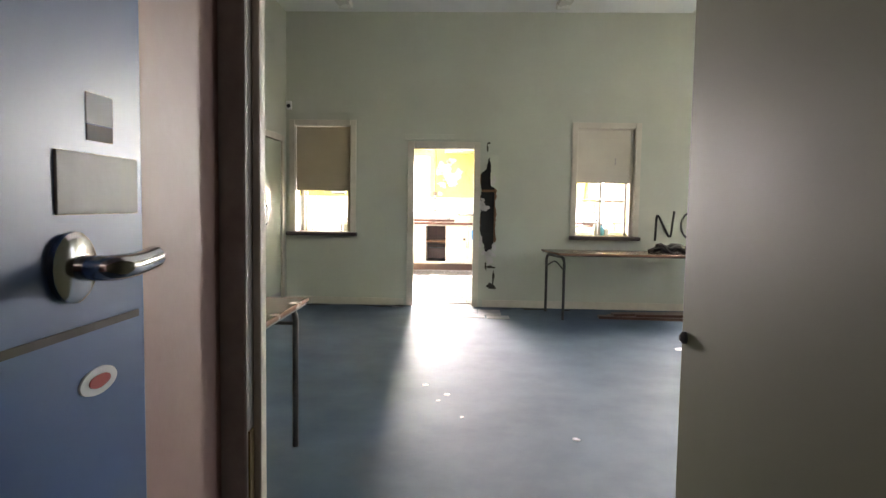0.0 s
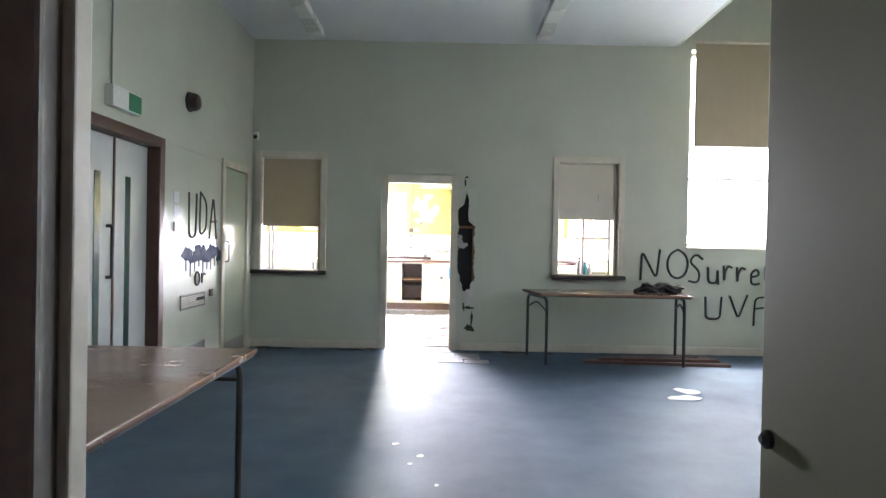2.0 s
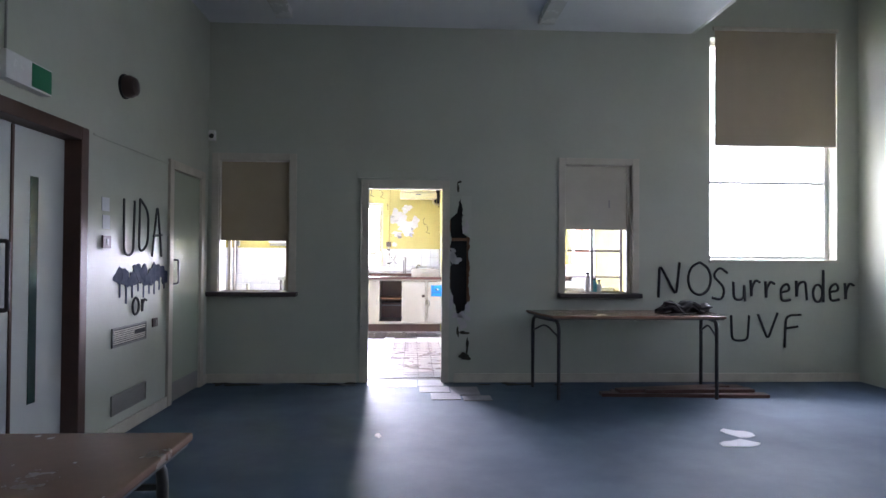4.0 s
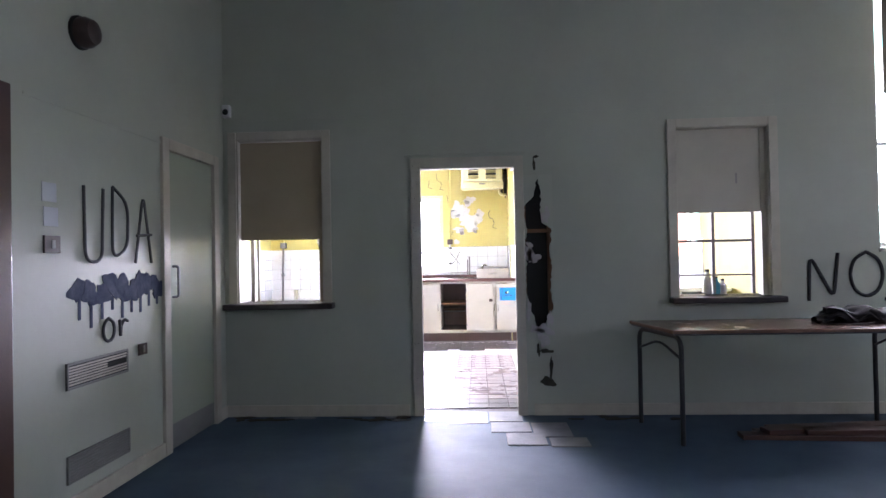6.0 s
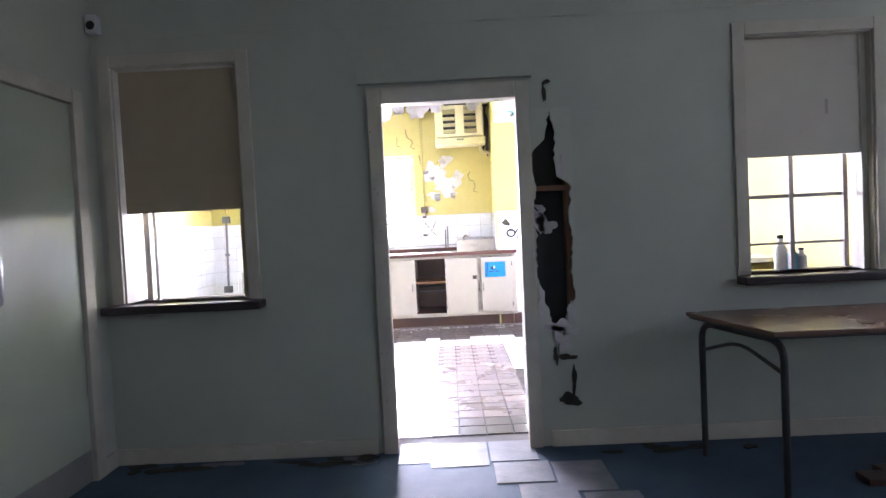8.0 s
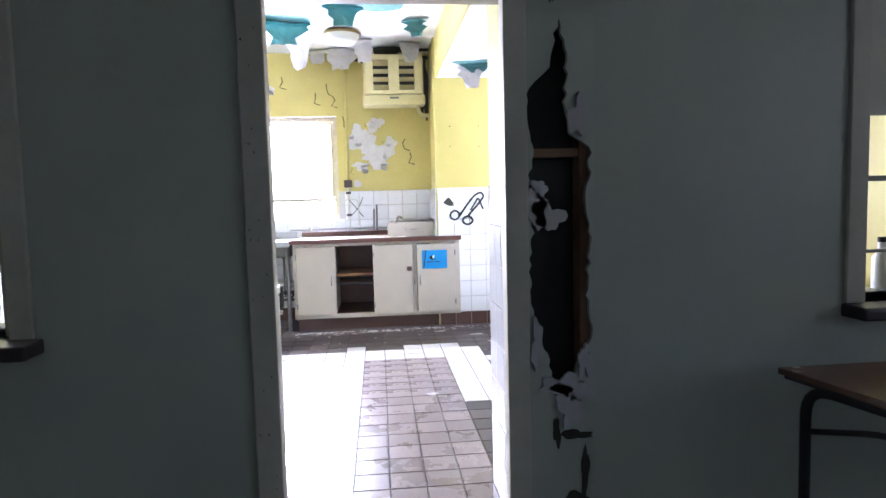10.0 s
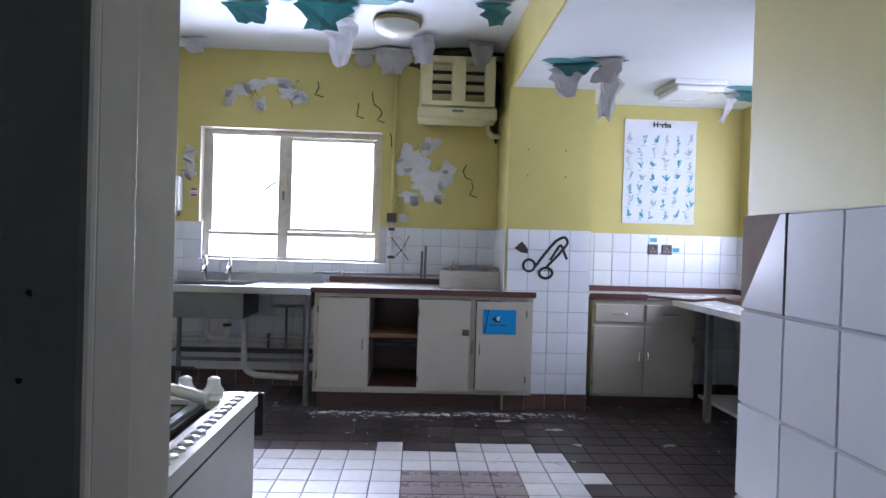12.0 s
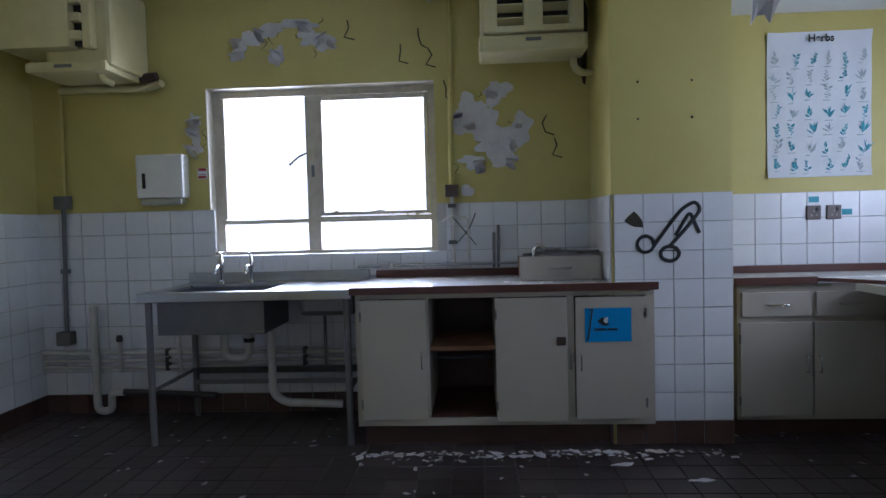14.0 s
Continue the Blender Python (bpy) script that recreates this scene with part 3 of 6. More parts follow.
part("stud", box(0.392, 0.424, HY1 + 0.025, HY1 + 0.1, 0.621, 1.829), M_TIMBER, g, "raw timber stud")
part("stud", box(0.213, 0.226, HY1 + 0.045, HY1 + 0.1, 0.621, 1.829), M_TIMBER, g, "raw timber stud")
part("noggin", box(0.227, 0.391, HY1 + 0.03, HY1 + 0.1, 1.405, 1.432), M_TIMBER, g, "raw timber cross piece")
# Black sheet standing in for the deep shade behind the studs.
part("cavity_shade", box(0.213, 0.424, HY1 + 0.12, HY1 + 0.13, 0.621, 1.829), M_BLACK, g)
for i, (x, z, rx, rz) in enumerate(((0.225, 1.25, 0.045, 0.055), (0.27, 1.215, 0.045, 0.05), (0.25, 1.30, 0.025, 0.03), (0.375, 1.53, 0.03, 0.06), (0.35, 0.655, 0.06, 0.04), (0.395, 0.74, 0.02, 0.06), (0.235, 0.80, 0.02, 0.07), (0.29, 0.66, 0.04, 0.03), (0.34, 0.58, 0.045, 0.05))):
    part("plaster_scrap", blob(x, z, rx, rz, 0.014, HY1 - 0.005, 40 + i, jag=0.5), M_PLASTER, g, "torn whitish plaster paper")
for i, (x, z, rx, rz) in enumerate(((0.37, 0.255, 0.055, 0.035), (0.395, 0.36, 0.014, 0.08), (0.365, 0.49, 0.05, 0.016), (0.30, 0.50, 0.012, 0.05), (0.295, 1.93, 0.010, 0.05), (0.31, 1.99, 0.02, 0.012))):
    part("dark_gouge", blob(x, z, rx, rz, 0.003, HY1 - 0.0005, 61 + i), M_SOOT, g)

# ---- doors of the west wall ----
d = thing("door_1", (HX0, 4.80, 0), "closed pale double doors with narrow dark glass panels", "door", kind="structure")
for a, b, z0, z1 in ((4.355, 4.44, 0, 2.0), (5.41, 5.495, 0, 2.0), (4.44, 5.41, 1.92, 2.0)):
    part("frame", box(HX0 - 0.13, HX0 + 0.03, a, b, z0, z1, 0.006), M_DARK_WOOD, d, "dark brown wooden frame")
for a, b, g0 in ((4.442, 4.918, 4.68), (4.924, 5.408, 5.08)):
    leaf = part("leaf", box(HX0 - 0.115, HX0 - 0.07, a, b, 0.01, 1.915, 0.003), M_DOOR, d)
    part("vision_panel", box(HX0 - 0.072, HX0 - 0.066, g0, g0 + 0.07, 0.42, 1.66, 0.002), M_GREEN_GLASS, leaf, "narrow dark green glass panel")
part("pull_handle", tube([(HX0 - 0.07, 4.84, 0.95), (HX0 - 0.03, 4.84, 0.95), (HX0 - 0.03, 4.84, 1.3), (HX0 - 0.07, 4.84, 1.3)], 0.012, bend=0.03), M_BLACK_STEEL, d)
part("meeting_strip", box(HX0 - 0.071, HX0 - 0.062, 4.91, 4.93, 0.01, 1.91), M_DARK_WOOD, d)
d = thing("door_2", (HX0, 7.23, 0), "closed pale green gloss cupboard door with steel kick plate", "door", kind="structure")
for a, b, z0, z1 in ((6.80, 6.885, 0, 2.03), (7.575, 7.66, 0, 2.03), (6.886, 7.574, 1.955, 2.03)):
    part("frame", box(HX0 - 0.1, HX0 + 0.022, a, b, z0, z1, 0.006), M_CREAM, d, "cream painted frame")
part("leaf", box(HX0 - 0.045, HX0 - 0.002, 6.887, 7.573, 0.01, 1.952, 0.002), M_CUPDOOR, d)
part("kick_plate", box(HX0 - 0.002, HX0 + 0.001, 6.90, 7.56, 0.015, 0.17), M_GREY, d, "grey metal kick plate")
part("pull_handle", tube([(HX0, 6.95, 1.0), (HX0 + 0.04, 6.95, 1.0), (HX0 + 0.04, 6.95, 1.2), (HX0, 6.95, 1.2)], 0.009, bend=0.02), M_STEEL, d, "steel pull handle", True)


def grille(y0, y1, z0, z1, label, torn):
    t = thing("air_grille", (HX0, (y0 + y1) / 2, z0), label, "vent", "grilles low on the wall")
    part("backing", box(HX0 + 0.001, HX0 + 0.004, y0, y1, z0, z1), M_BLACK if torn else M_GREY, t)
    for a, b, c, dd in ((y0, y1, z0, z0 + 0.012), (y0, y1, z1 - 0.012, z1), (y0, y0 + 0.012, z0, z1), (y1 - 0.012, y1, z0, z1)):
        part("rim", box(HX0 + 0.004, HX0 + 0.012, a, b, c, dd, 0.002), M_GREY, t)
    n = 7
    for k in range(n):
        z = z0 + 0.016 + (z1 - z0 - 0.032) * (k + 0.5) / n
        part("slat", box(HX0 + 0.004, HX0 + 0.010, y0 + 0.013, y1 - (0.2 if torn and k in (3, 4) else 0.013), z - 0.004, z + 0.004), M_CREAM if torn else M_GREY, t)


grille(5.87, 6.40, 0.61, 0.74, "broken pale grille with dark gaps", True)
grille(5.87, 6.41, 0.155, 0.29, "plain grey metal grille", False)
for y, z, m, lab in ((5.765, 1.565, M_PAPER, "small white and green notice"), (5.775, 1.45, M_PAPER, "small white notice on the wall")):
    tagged(mesh_ob("notice", box(HX0 + 0.001, HX0 + 0.004, y - 0.05, y + 0.05, z - 0.045, z + 0.045), m), lab, "notice")
for y, z, s in ((5.775, 1.32, 0.055), (6.56, 0.715, 0.045)):
    t = thing("wall_switch", (HX0, y, z), "dark square switch plate on the green wall", "switch", "switches")
    part("plate", box(HX0 + 0.001, HX0 + 0.012, y - s, y + s, z - s * 0.75, z + s * 0.75, 0.003), M_BROWN_ELEC, t)
    part("rocker", box(HX0 + 0.012, HX0 + 0.017, y - 0.012, y + 0.012, z - 0.02, z + 0.02, 0.002), M_GREY, t)
letters("UDA", 0.30, 0.40, lambda u, v: (HX0 + 0.004, 6.02 + u, 1.24 + v), 0.009, M_FADED_SPRAY, "graffiti_word", "black sprayed letters on the green wall")
letters("or", 0.22, 0.18, lambda u, v: (HX0 + 0.004, 6.17 + u, 0.80 + v), 0.009, M_FADED_SPRAY, "graffiti_word", "small black sprayed word on the green wall")
s = thing("graffiti_smear", (HX0, 6.3, 1.08), "smeared navy spray paint covering a word", "graffiti")
rnd = random.Random(9)
for k in range(9):
    y = 5.98 + 0.095 * k
    part("smear", blob(y, 1.09 + rnd.uniform(-0.03, 0.03), 0.07, 0.065, 0.002 + 0.0006 * k, HX0, 80 + k, "x", jag=0.4), M_NAVY_SPRAY, s)
    part("drip", box(HX0 + 0.001, HX0 + 0.003, y - 0.012, y + 0.012, 0.98 - rnd.uniform(0, 0.1), 1.05), M_NAVY_SPRAY, s)
letters("NO", 0.36, 0.34, lambda u, v: (2.33 + u, HY1 - 0.004, 0.86 + v), 0.013, M_SPRAY, "graffiti_word", "large black sprayed word on the green wall")
letters("Surrender", 0.27, 0.33, lambda u, v: (2.88 + u, HY1 - 0.004, 0.82 + v), 0.013, M_SPRAY, "graffiti_word", "large black sprayed word on the green wall")
letters("UVF", 0.34, 0.26, lambda u, v: (3.08 + u, HY1 - 0.004, 0.42 + v), 0.012, M_SPRAY, "graffiti_word", "black sprayed letters on the green wall")
t = thing("exit_sign", (HX0, 4.85, 2.14), "white and green illuminated exit sign box", "sign")
part("body", box(HX0 + 0.001, HX0 + 0.06, 4.66, 5.04, 2.08, 2.22, 0.006), M_WHITE, t)
part("face", box(HX0 + 0.0605, HX0 + 0.063, 4.86, 5.03, 2.09, 2.21), M_EXIT, t, "green pictogram face")
part("cable", tube([(HX0 + 0.01, 4.73, 2.22), (HX0 + 0.01, 4.73, 3.52)], 0.006, seg=6), M_GREY, t, "thin grey cable")
t = thing("wall_speaker", (HX0, 6.0, 2.40), "round dark wall sounder", "speaker")
part("body", lathe((HX0 + 0.001, 6.0, 2.40), [(0.075, 0), (0.078, 0.05), (0.06, 0.085), (0.03, 0.095)], axis="x"), M_BROWN_ELEC, t, smooth=True)
part("rim", lathe((HX0 + 0.001, 6.0, 2.40), [(0.085, 0), (0.085, 0.015)], axis="x"), M_BLACK, t, smooth=True)
t = thing("motion_sensor", (HX0 + 0.05, HY1 - 0.04, 2.41), "small white corner movement detector", "sensor")
part("body", box(HX0 + 0.012, HX0 + 0.075, HY1 - 0.06, HY1 - 0.001, 2.36, 2.46, 0.012), M_WHITE, t)
part("lens", lathe((HX0 + 0.045, HY1 - 0.055, 2.40), [(0.02, 0.0), (0.024, -0.006), (0.012, -0.014)], axis="y"), M_BLACK, t, "dark domed lens", True)


def batten(x, y0, y1):
    t = thing("ceiling_light", (x, (y0 + y1) / 2, 3.53), "unlit white fluorescent batten with dark ends", "ceiling light", "ceiling battens")
    part("housing", box(x - 0.075, x + 0.075, y0, y1, 3.455, 3.529, 0.012), M_SHADE, t)
    part("end_cap", box(x - 0.08, x + 0.08, y0 - 0.05, y0 - 0.001, 3.45, 3.529, 0.01), M_BLACK, t, "dark end cap")
    part("end_cap", box(x - 0.08, x + 0.08, y1 + 0.001, y1 + 0.03, 3.45, 3.529, 0.01), M_SHADE, t)


batten(-1.36, 6.22, 7.42)
batten(1.10, 6.22, 7.42)

# ---- tables ----


def folding_table(name, x0, x1, y0, y1, z, label):
    t = thing(name, ((x0 + x1) / 2, (y0 + y1) / 2, 0), label, "table")
    part("tabletop", box(x0, x1, y0, y1, z - 0.022, z, 0.006), M_TABLE, t, "brown polished wooden top")
    part("edge_strip", box(x0 + 0.01, x1 - 0.01, y0 + 0.012, y1 - 0.012, z - 0.034, z - 0.0225), M_BLACK_STEEL, t)
    lx = (x0 + 0.13, x1 - 0.13) if x1 - x0 > y1 - y0 else (x0 + 0.06, x1 - 0.06)
    if x1 - x0 > y1 - y0:
        for a, inner in ((x0 + 0.05, 1), (x1 - 0.05, -1)):
            part("leg_loop", tube([(a, y0 + 0.05, 0.0), (a, y0 + 0.05, z - 0.035), (a, y1 - 0.05, z - 0.035), (a, y1 - 0.05, 0.0)], 0.016, bend=0.09), M_BLACK_STEEL, t, smooth=True)
            part("stay", tube([(a, y0 + 0.05, z - 0.19), (a, (y0 + y1) / 2, z - 0.12), (a, y1 - 0.05, z - 0.19)], 0.009, bend=0.1), M_BLACK_STEEL, t, smooth=True)
            part("brace", tube([(a, (y0 + y1) / 2, z - 0.13), (a + inner * 0.3, (y0 + y1) / 2, z - 0.035)], 0.008), M_BLACK_STEEL, t)
    else:
        for b_ in (y0 + 0.12, y1 - 0.08):
            part("leg_loop", tube([(x0 + 0.05, b_, 0.0), (x0 + 0.05, b_, z - 0.035), (x1 - 0.05, b_, z - 0.035), (x1 - 0.05, b_, 0.0)], 0.015, bend=0.07), M_BLACK_STEEL, t, smooth=True)
            part("stay", tube([(x0 + 0.05, b_, z - 0.12), (x1 - 0.05, b_, z - 0.12)], 0.009), M_BLACK_STEEL, t)
    return t


TX, TY0, TY1, TZ = 1.835, 6.96, 7.62, 0.735
t = thing("folding_table", (TX, 7.3, 0), "brown-topped trapezoid table with dark tubular legs against the wall", "table")


def trapezoid(z0, z1, inset):
    bm = box(TX - 0.5, TX + 0.5, TY0 + inset, TY1 - inset, z0, z1)
    for v in bm.verts:
        half = 0.885 if v.co.y > 7.3 else 0.77
        v.co.x = TX + (half - inset) * (1 if v.co.x > TX else -1)
    bmesh.ops.bevel(bm, geom=list(bm.edges), offset=0.005, segments=2, affect="EDGES", profile=0.6)
    return bm


part("tabletop", trapezoid(TZ - 0.022, TZ, 0), M_TABLE, t, "brown polished wooden top")
part("edge_strip", trapezoid(TZ - 0.034, TZ - 0.0225, 0.012), M_BLACK_STEEL, t)
for sgn in (-1, 1):
    xa, xb, ya, yb = TX + sgn * 0.705, TX + sgn * 0.825, TY0 + 0.05, TY1 - 0.05
    part("leg_loop", tube([(xa, ya, 0), (xa, ya, TZ - 0.05), (xb, yb, TZ - 0.05), (xb, yb, 0)], 0.016, bend=0.09), M_BLACK_STEEL, t, smooth=True)
    part("stay", tube([(xa, ya, TZ - 0.19), ((xa + xb) / 2, 7.29, TZ - 0.10), (xb, yb, TZ - 0.19)], 0.009, bend=0.1), M_BLACK_STEEL, t, smooth=True)
folding_table("side_table", -1.55, -0.74, 1.95, 3.33, 0.75, "brown-topped folding table with thin dark legs")
c = thing("cable_coil", (2.35, 7.32, 0.735), "tangled black bag and cables lying on the table", "cable")
bm = bmesh.new()
bmesh.ops.create_icosphere(bm, subdivisions=4, radius=1)
for v in bm.verts:
    p = v.co.copy()
    lump = 1 + 0.16 * math.sin(7 * p.x + 2 * p.y) * math.cos(5 * p.y + 3 * p.z) + 0.07 * math.sin(17 * p.x + 9 * p.z)
    v.co = (2.38 + 0.25 * p.x * lump, 7.34 + 0.13 * p.y * lump, 0.736 + max(0, 0.045 + 0.055 * p.z * lump + 0.02 * math.sin(9 * p.x)))
part("bag", bm, M_BLACK, c, "crumpled black plastic", True)
part("cable", tube([(2.16, 7.28, 0.742), (2.1, 7.2, 0.742), (2.2, 7.13, 0.742), (2.38, 7.16, 0.742), (2.45, 7.22, 0.745)], 0.006, seg=6, bend=0.06), M_BLACK, c, smooth=True)
for k, (x, y, a, ln, zz) in enumerate(((2.35, 7.28, 3, 1.35, 0.0), (2.3, 7.14, -3, 1.5, 0.0), (2.4, 7.40, 6, 1.2, 0.0), (2.25, 7.26, 9, 1.1, 0.031), (2.45, 7.18, 1, 1.0, 0.031))):
    pl = tagged(mesh_ob("plank", box(-ln / 2, ln / 2, -0.055, 0.055, 0, 0.03, 0.003), M_DARK_WOOD), "dark loose board lying on the floor under the table", "plank", "loose boards")
    pl.matrix_world = pose(x, y, zz, 0, 0, a)
for k, (x, y, rx, ry) in enumerate(((2.16, 5.94, 0.10, 0.10), (2.05, 5.70, 0.13, 0.08), (-0.38, 5.94, 0.02, 0.05), (-0.206, 4.386, 0.02, 0.02), (-0.048, 4.18, 0.02, 0.02), (0.05, 3.75, 0.012, 0.012), (0.66, 3.45, 0.02, 0.02), (-0.1, 4.05, 0.012, 0.012))):
    tagged(mesh_ob("paper_scrap", blob(x, y, rx, ry, 0.003, 0.001, 120 + k, "z", n=10), M_PAPER), "white scrap of paper lying on the blue floor", "scrap", "scraps on the floor")
for k, (x0, x1, y0, y1) in enumerate(((-0.58, -0.41, 7.62, 7.92), (-0.40, -0.1, 7.55, 7.9), (-0.09, 0.16, 7.6, 7.9), (-0.08, 0.2, 7.32, 7.58), (0.02, 0.28, 7.02, 7.30), (0.21, 0.47, 7.2, 7.56), (0.30, 0.55, 6.98, 7.18))):
    tagged(mesh_ob("bare_floor_patch", box(x0, x1, y0, y1, 0.0005, 0.004 + 0.0004 * k, 0.0015), M_CONCRETE), "pale bare floor tile where the blue floor is torn away", "floor", kind="structure")
rnd = random.Random(31)
for k in range(26):
    x = rnd.choice((rnd.uniform(-2.05, -0.7), rnd.uniform(-2.05, -0.7), rnd.uniform(0.35, 1.6)))
    tagged(mesh_ob("plaster_crumb", blob(x, 7.70 + rnd.uniform(-0.05, 0.05), rnd.uniform(0.02, 0.09), rnd.uniform(0.012, 0.04), 0.006, 0.001, 200 + k, "z", n=9), rnd.choice((M_CONCRETE, M_SOOT, M_SOOT))), "crumbled dirt and plaster along the wall foot", "rubble", "crumbs along the wall")

# ---- structure: kitchen ----
# The kitchen is laid out from its own back wall and moved against the hall by KITCHEN_SHIFT at the end.
KITCHEN_SHIFT = -0.30
BEFORE = set(bpy.data.objects)
KF = KY0 - KITCHEN_SHIFT
TS = 0.1575
BASE = 0.132
structure("floor_kitchen", box(KX0 - 0.1, KX1 + 0.1, 8.2, 13.2, -0.2, -0.006), M_FLOOR_GROUT, "tiled kitchen floor with dark quarry and pale tiles", "floor")
FLOOR_K = bpy.data.objects["floor_kitchen"]
B_WIN = (-2.23, -0.685, 1.075, 2.205)
wall_back = structure("wall_kitchen_back", pierced("x", KX0 - 0.2, 0.33, 0, 3.0, KY1, KY1 + 0.25, [B_WIN]), M_YELLOW, "kitchen wall of yellow paint above white tiles, peeling", "wall")
wall_poster = structure("wall_kitchen_recess", box(0.33, KX1 + 0.2, 12.864, 13.33, 0, 3.0), M_YELLOW, "yellow kitchen wall above white tiles", "wall")
pillar = structure("wall_pillar", box(0.318, 0.972, 12.405, 12.863, 0, 2.9), M_YELLOW, "yellow painted pillar with white tiled foot", "wall")
wall_left = structure("wall_kitchen_west", box(KX0 - 0.2, KX0, KF - 0.2, KY1, 0, 3.0), M_YELLOW, "yellow kitchen wall above white tiles", "wall")
R_WIN = (10.5, 12.55, 1.14, 2.26)
wall_right = structure("wall_kitchen_east", pierced("y", KF, 12.864, 0, 3.0, KX1, KX1 + 0.25, [R_WIN]), M_YELLOW, "yellow kitchen wall above white tiles", "wall")
structure("wall_kitchen_front", box(KX0, HX0 - 0.2, KF - 0.2, KF, 0, 3.0), M_YELLOW, "yellow kitchen wall", "wall")
structure("ceiling_kitchen", box(KX0, 0.33, KF, KY1, 2.87, 3.0), M_CEIL, "white kitchen ceiling with peeling paint", "ceiling")
structure("ceiling_low", box(0.345, KX1, KF, 12.864, 2.475, 2.6), M_CEIL, "white lowered kitchen ceiling", "ceiling")
structure("ceiling_beam", box(0.33, 0.344, KF, 12.404, 2.475, 2.87), M_YELLOW, "yellow side of the lowered ceiling", "ceiling")
stub_r = structure("wall_stub_east", box(0.198, 0.35, KF, 8.69, 0, 2.87), M_YELLOW, "short wall beside the doorway, tiled below", "wall")
stub_l = structure("wall_stub_west", box(-0.87, -0.705, KF, 8.485, 0, 2.87), M_YELLOW, "short wall beside the doorway, tiled below", "wall")

# ---- windows of the kitchen ----
w = thing("window_2", (-1.46, KY1, 1.075), "bright metal-framed window with a broken pane", "window", kind="structure")
FY0, FY1 = KY1 + 0.10, KY1 + 0.145
x0, x1, z0, z1 = B_WIN
for a, b, c, e_ in ((x0, x0 + 0.06, z0, z1), (x1 - 0.05, x1, z0, z1), (x0 + 0.06, x1 - 0.05, z1 - 0.05, z1), (x0 + 0.06, x1 - 0.05, z0, z0 + 0.025), (-1.585, -1.495, z0 + 0.025, z1 - 0.05), (x0 + 0.06, -1.585, 1.285, 1.315), (-1.495, x1 - 0.05, 1.285, 1.325)):
    part("frame_bar", box(a, b, FY0, FY1, c, e_, 0.005), M_CREAM_FRAME, w)
for a, b, c, e_ in ((x0 + 0.061, x0 + 0.085, 1.32, z1 - 0.055), (-1.494, -1.465, 1.33, z1 - 0.055), (x1 - 0.08, x1 - 0.051, 1.33, z1 - 0.055), (-1.464, x1 - 0.081, z1 - 0.09, z1 - 0.055), (-1.464, x1 - 0.081, 1.33, 1.355)):
    part("sash_bar", box(a, b, FY0 - 0.012, FY1 - 0.005, c, e_, 0.004), M_CREAM_FRAME, w)
part("stay", tube([(-1.58, FY0 - 0.02, 1.76), (-1.62, FY0 - 0.04, 1.74), (-1.69, FY0 - 0.05, 1.68)], 0.008), M_GREY_STEEL, w, "window stay")
part("latch", box(-1.55, -1.52, FY0 - 0.025, FY0, 1.72, 1.80, 0.005), M_CREAM_FRAME, w)
part("keeper", box(-1.548, -1.528, FY0 - 0.012, FY0, 1.60, 1.68, 0.004), M_GREY_STEEL, w)
for k, (xa, lz, ln) in enumerate(((-1.40, 1.35, 0.05), (-1.15, 1.345, 0.16), (-0.90, 1.33, 0.10))):
    part("loose_putty", tube([(xa, FY0 - 0.015, lz), (xa + ln * 0.5, FY0 - 0.03, lz + 0.012), (xa + ln, FY0 - 0.02, lz - 0.012)], 0.008, seg=5), M_CREAM_FRAME, w)
part("window_sill", box(x0 - 0.001, x1 + 0.001, KY1 - 0.004, FY0, z0 - 0.012, z0 + 0.001, 0.002), M_TILE, w, "tiled sill")
part("reveal", box(x0 - 0.001, x0 + 0.004, KY1 - 0.003, FY0, z0, z1), M_CREAM, w, "cream painted reveal")
part("reveal", box(x0 + 0.004, x1, KY1 - 0.003, FY0, z1 - 0.004, z1 + 0.001), M_CREAM, w, "cream painted reveal")
w = thing("window_3", (KX1, 12, 1.14), "bright side window with a top light", "window", kind="structure")
for a, b, c, e_ in ((12.25, 12.30, 1.14, 2.26), (12.30, 12.55, 1.14, 2.26), (10.5, 12.25, 1.14, 1.18), (10.5, 12.25, 2.21, 2.26), (10.5, 12.25, 1.965, 2.0), (11.2, 11.25, 1.18, 2.21)):
    if b - a == 0.25 or (a, b) == (12.30, 12.55):
        continue
    part("frame_bar", box(KX1 + 0.14, KX1 + 0.19, a, b, c, e_, 0.005), M_CREAM_FRAME, w)
part("return_panel", box(KX1 + 0.14, KX1 + 0.19, 12.301, 12.551, 1.14, 2.26), M_CREAM, w, "cream panel beside the window")
part("stay", tube([(KX1 + 0.13, 12.2, 2.02), (KX1 + 0.10, 12.05, 1.99), (KX1 + 0.12, 11.95, 1.99)], 0.007), M_GREY_STEEL, w)
structure("outdoor_backdrop", box(-14, 1.2, 16.0, 16.1, -4, 9), M_OUTSIDE, "white overcast brightness outside the window", "backdrop")
structure("garden_backdrop", box(4.6, 4.7, 6, 26, -1, 5), M_GARDEN, "pale foliage and wall outside the window", "backdrop")
structure("outdoor_brick_pier", box(2.9, 3.05, 13.0, 13.6, 0, 2.9), M_BRICK, "red brick wall corner outside the window", "wall")


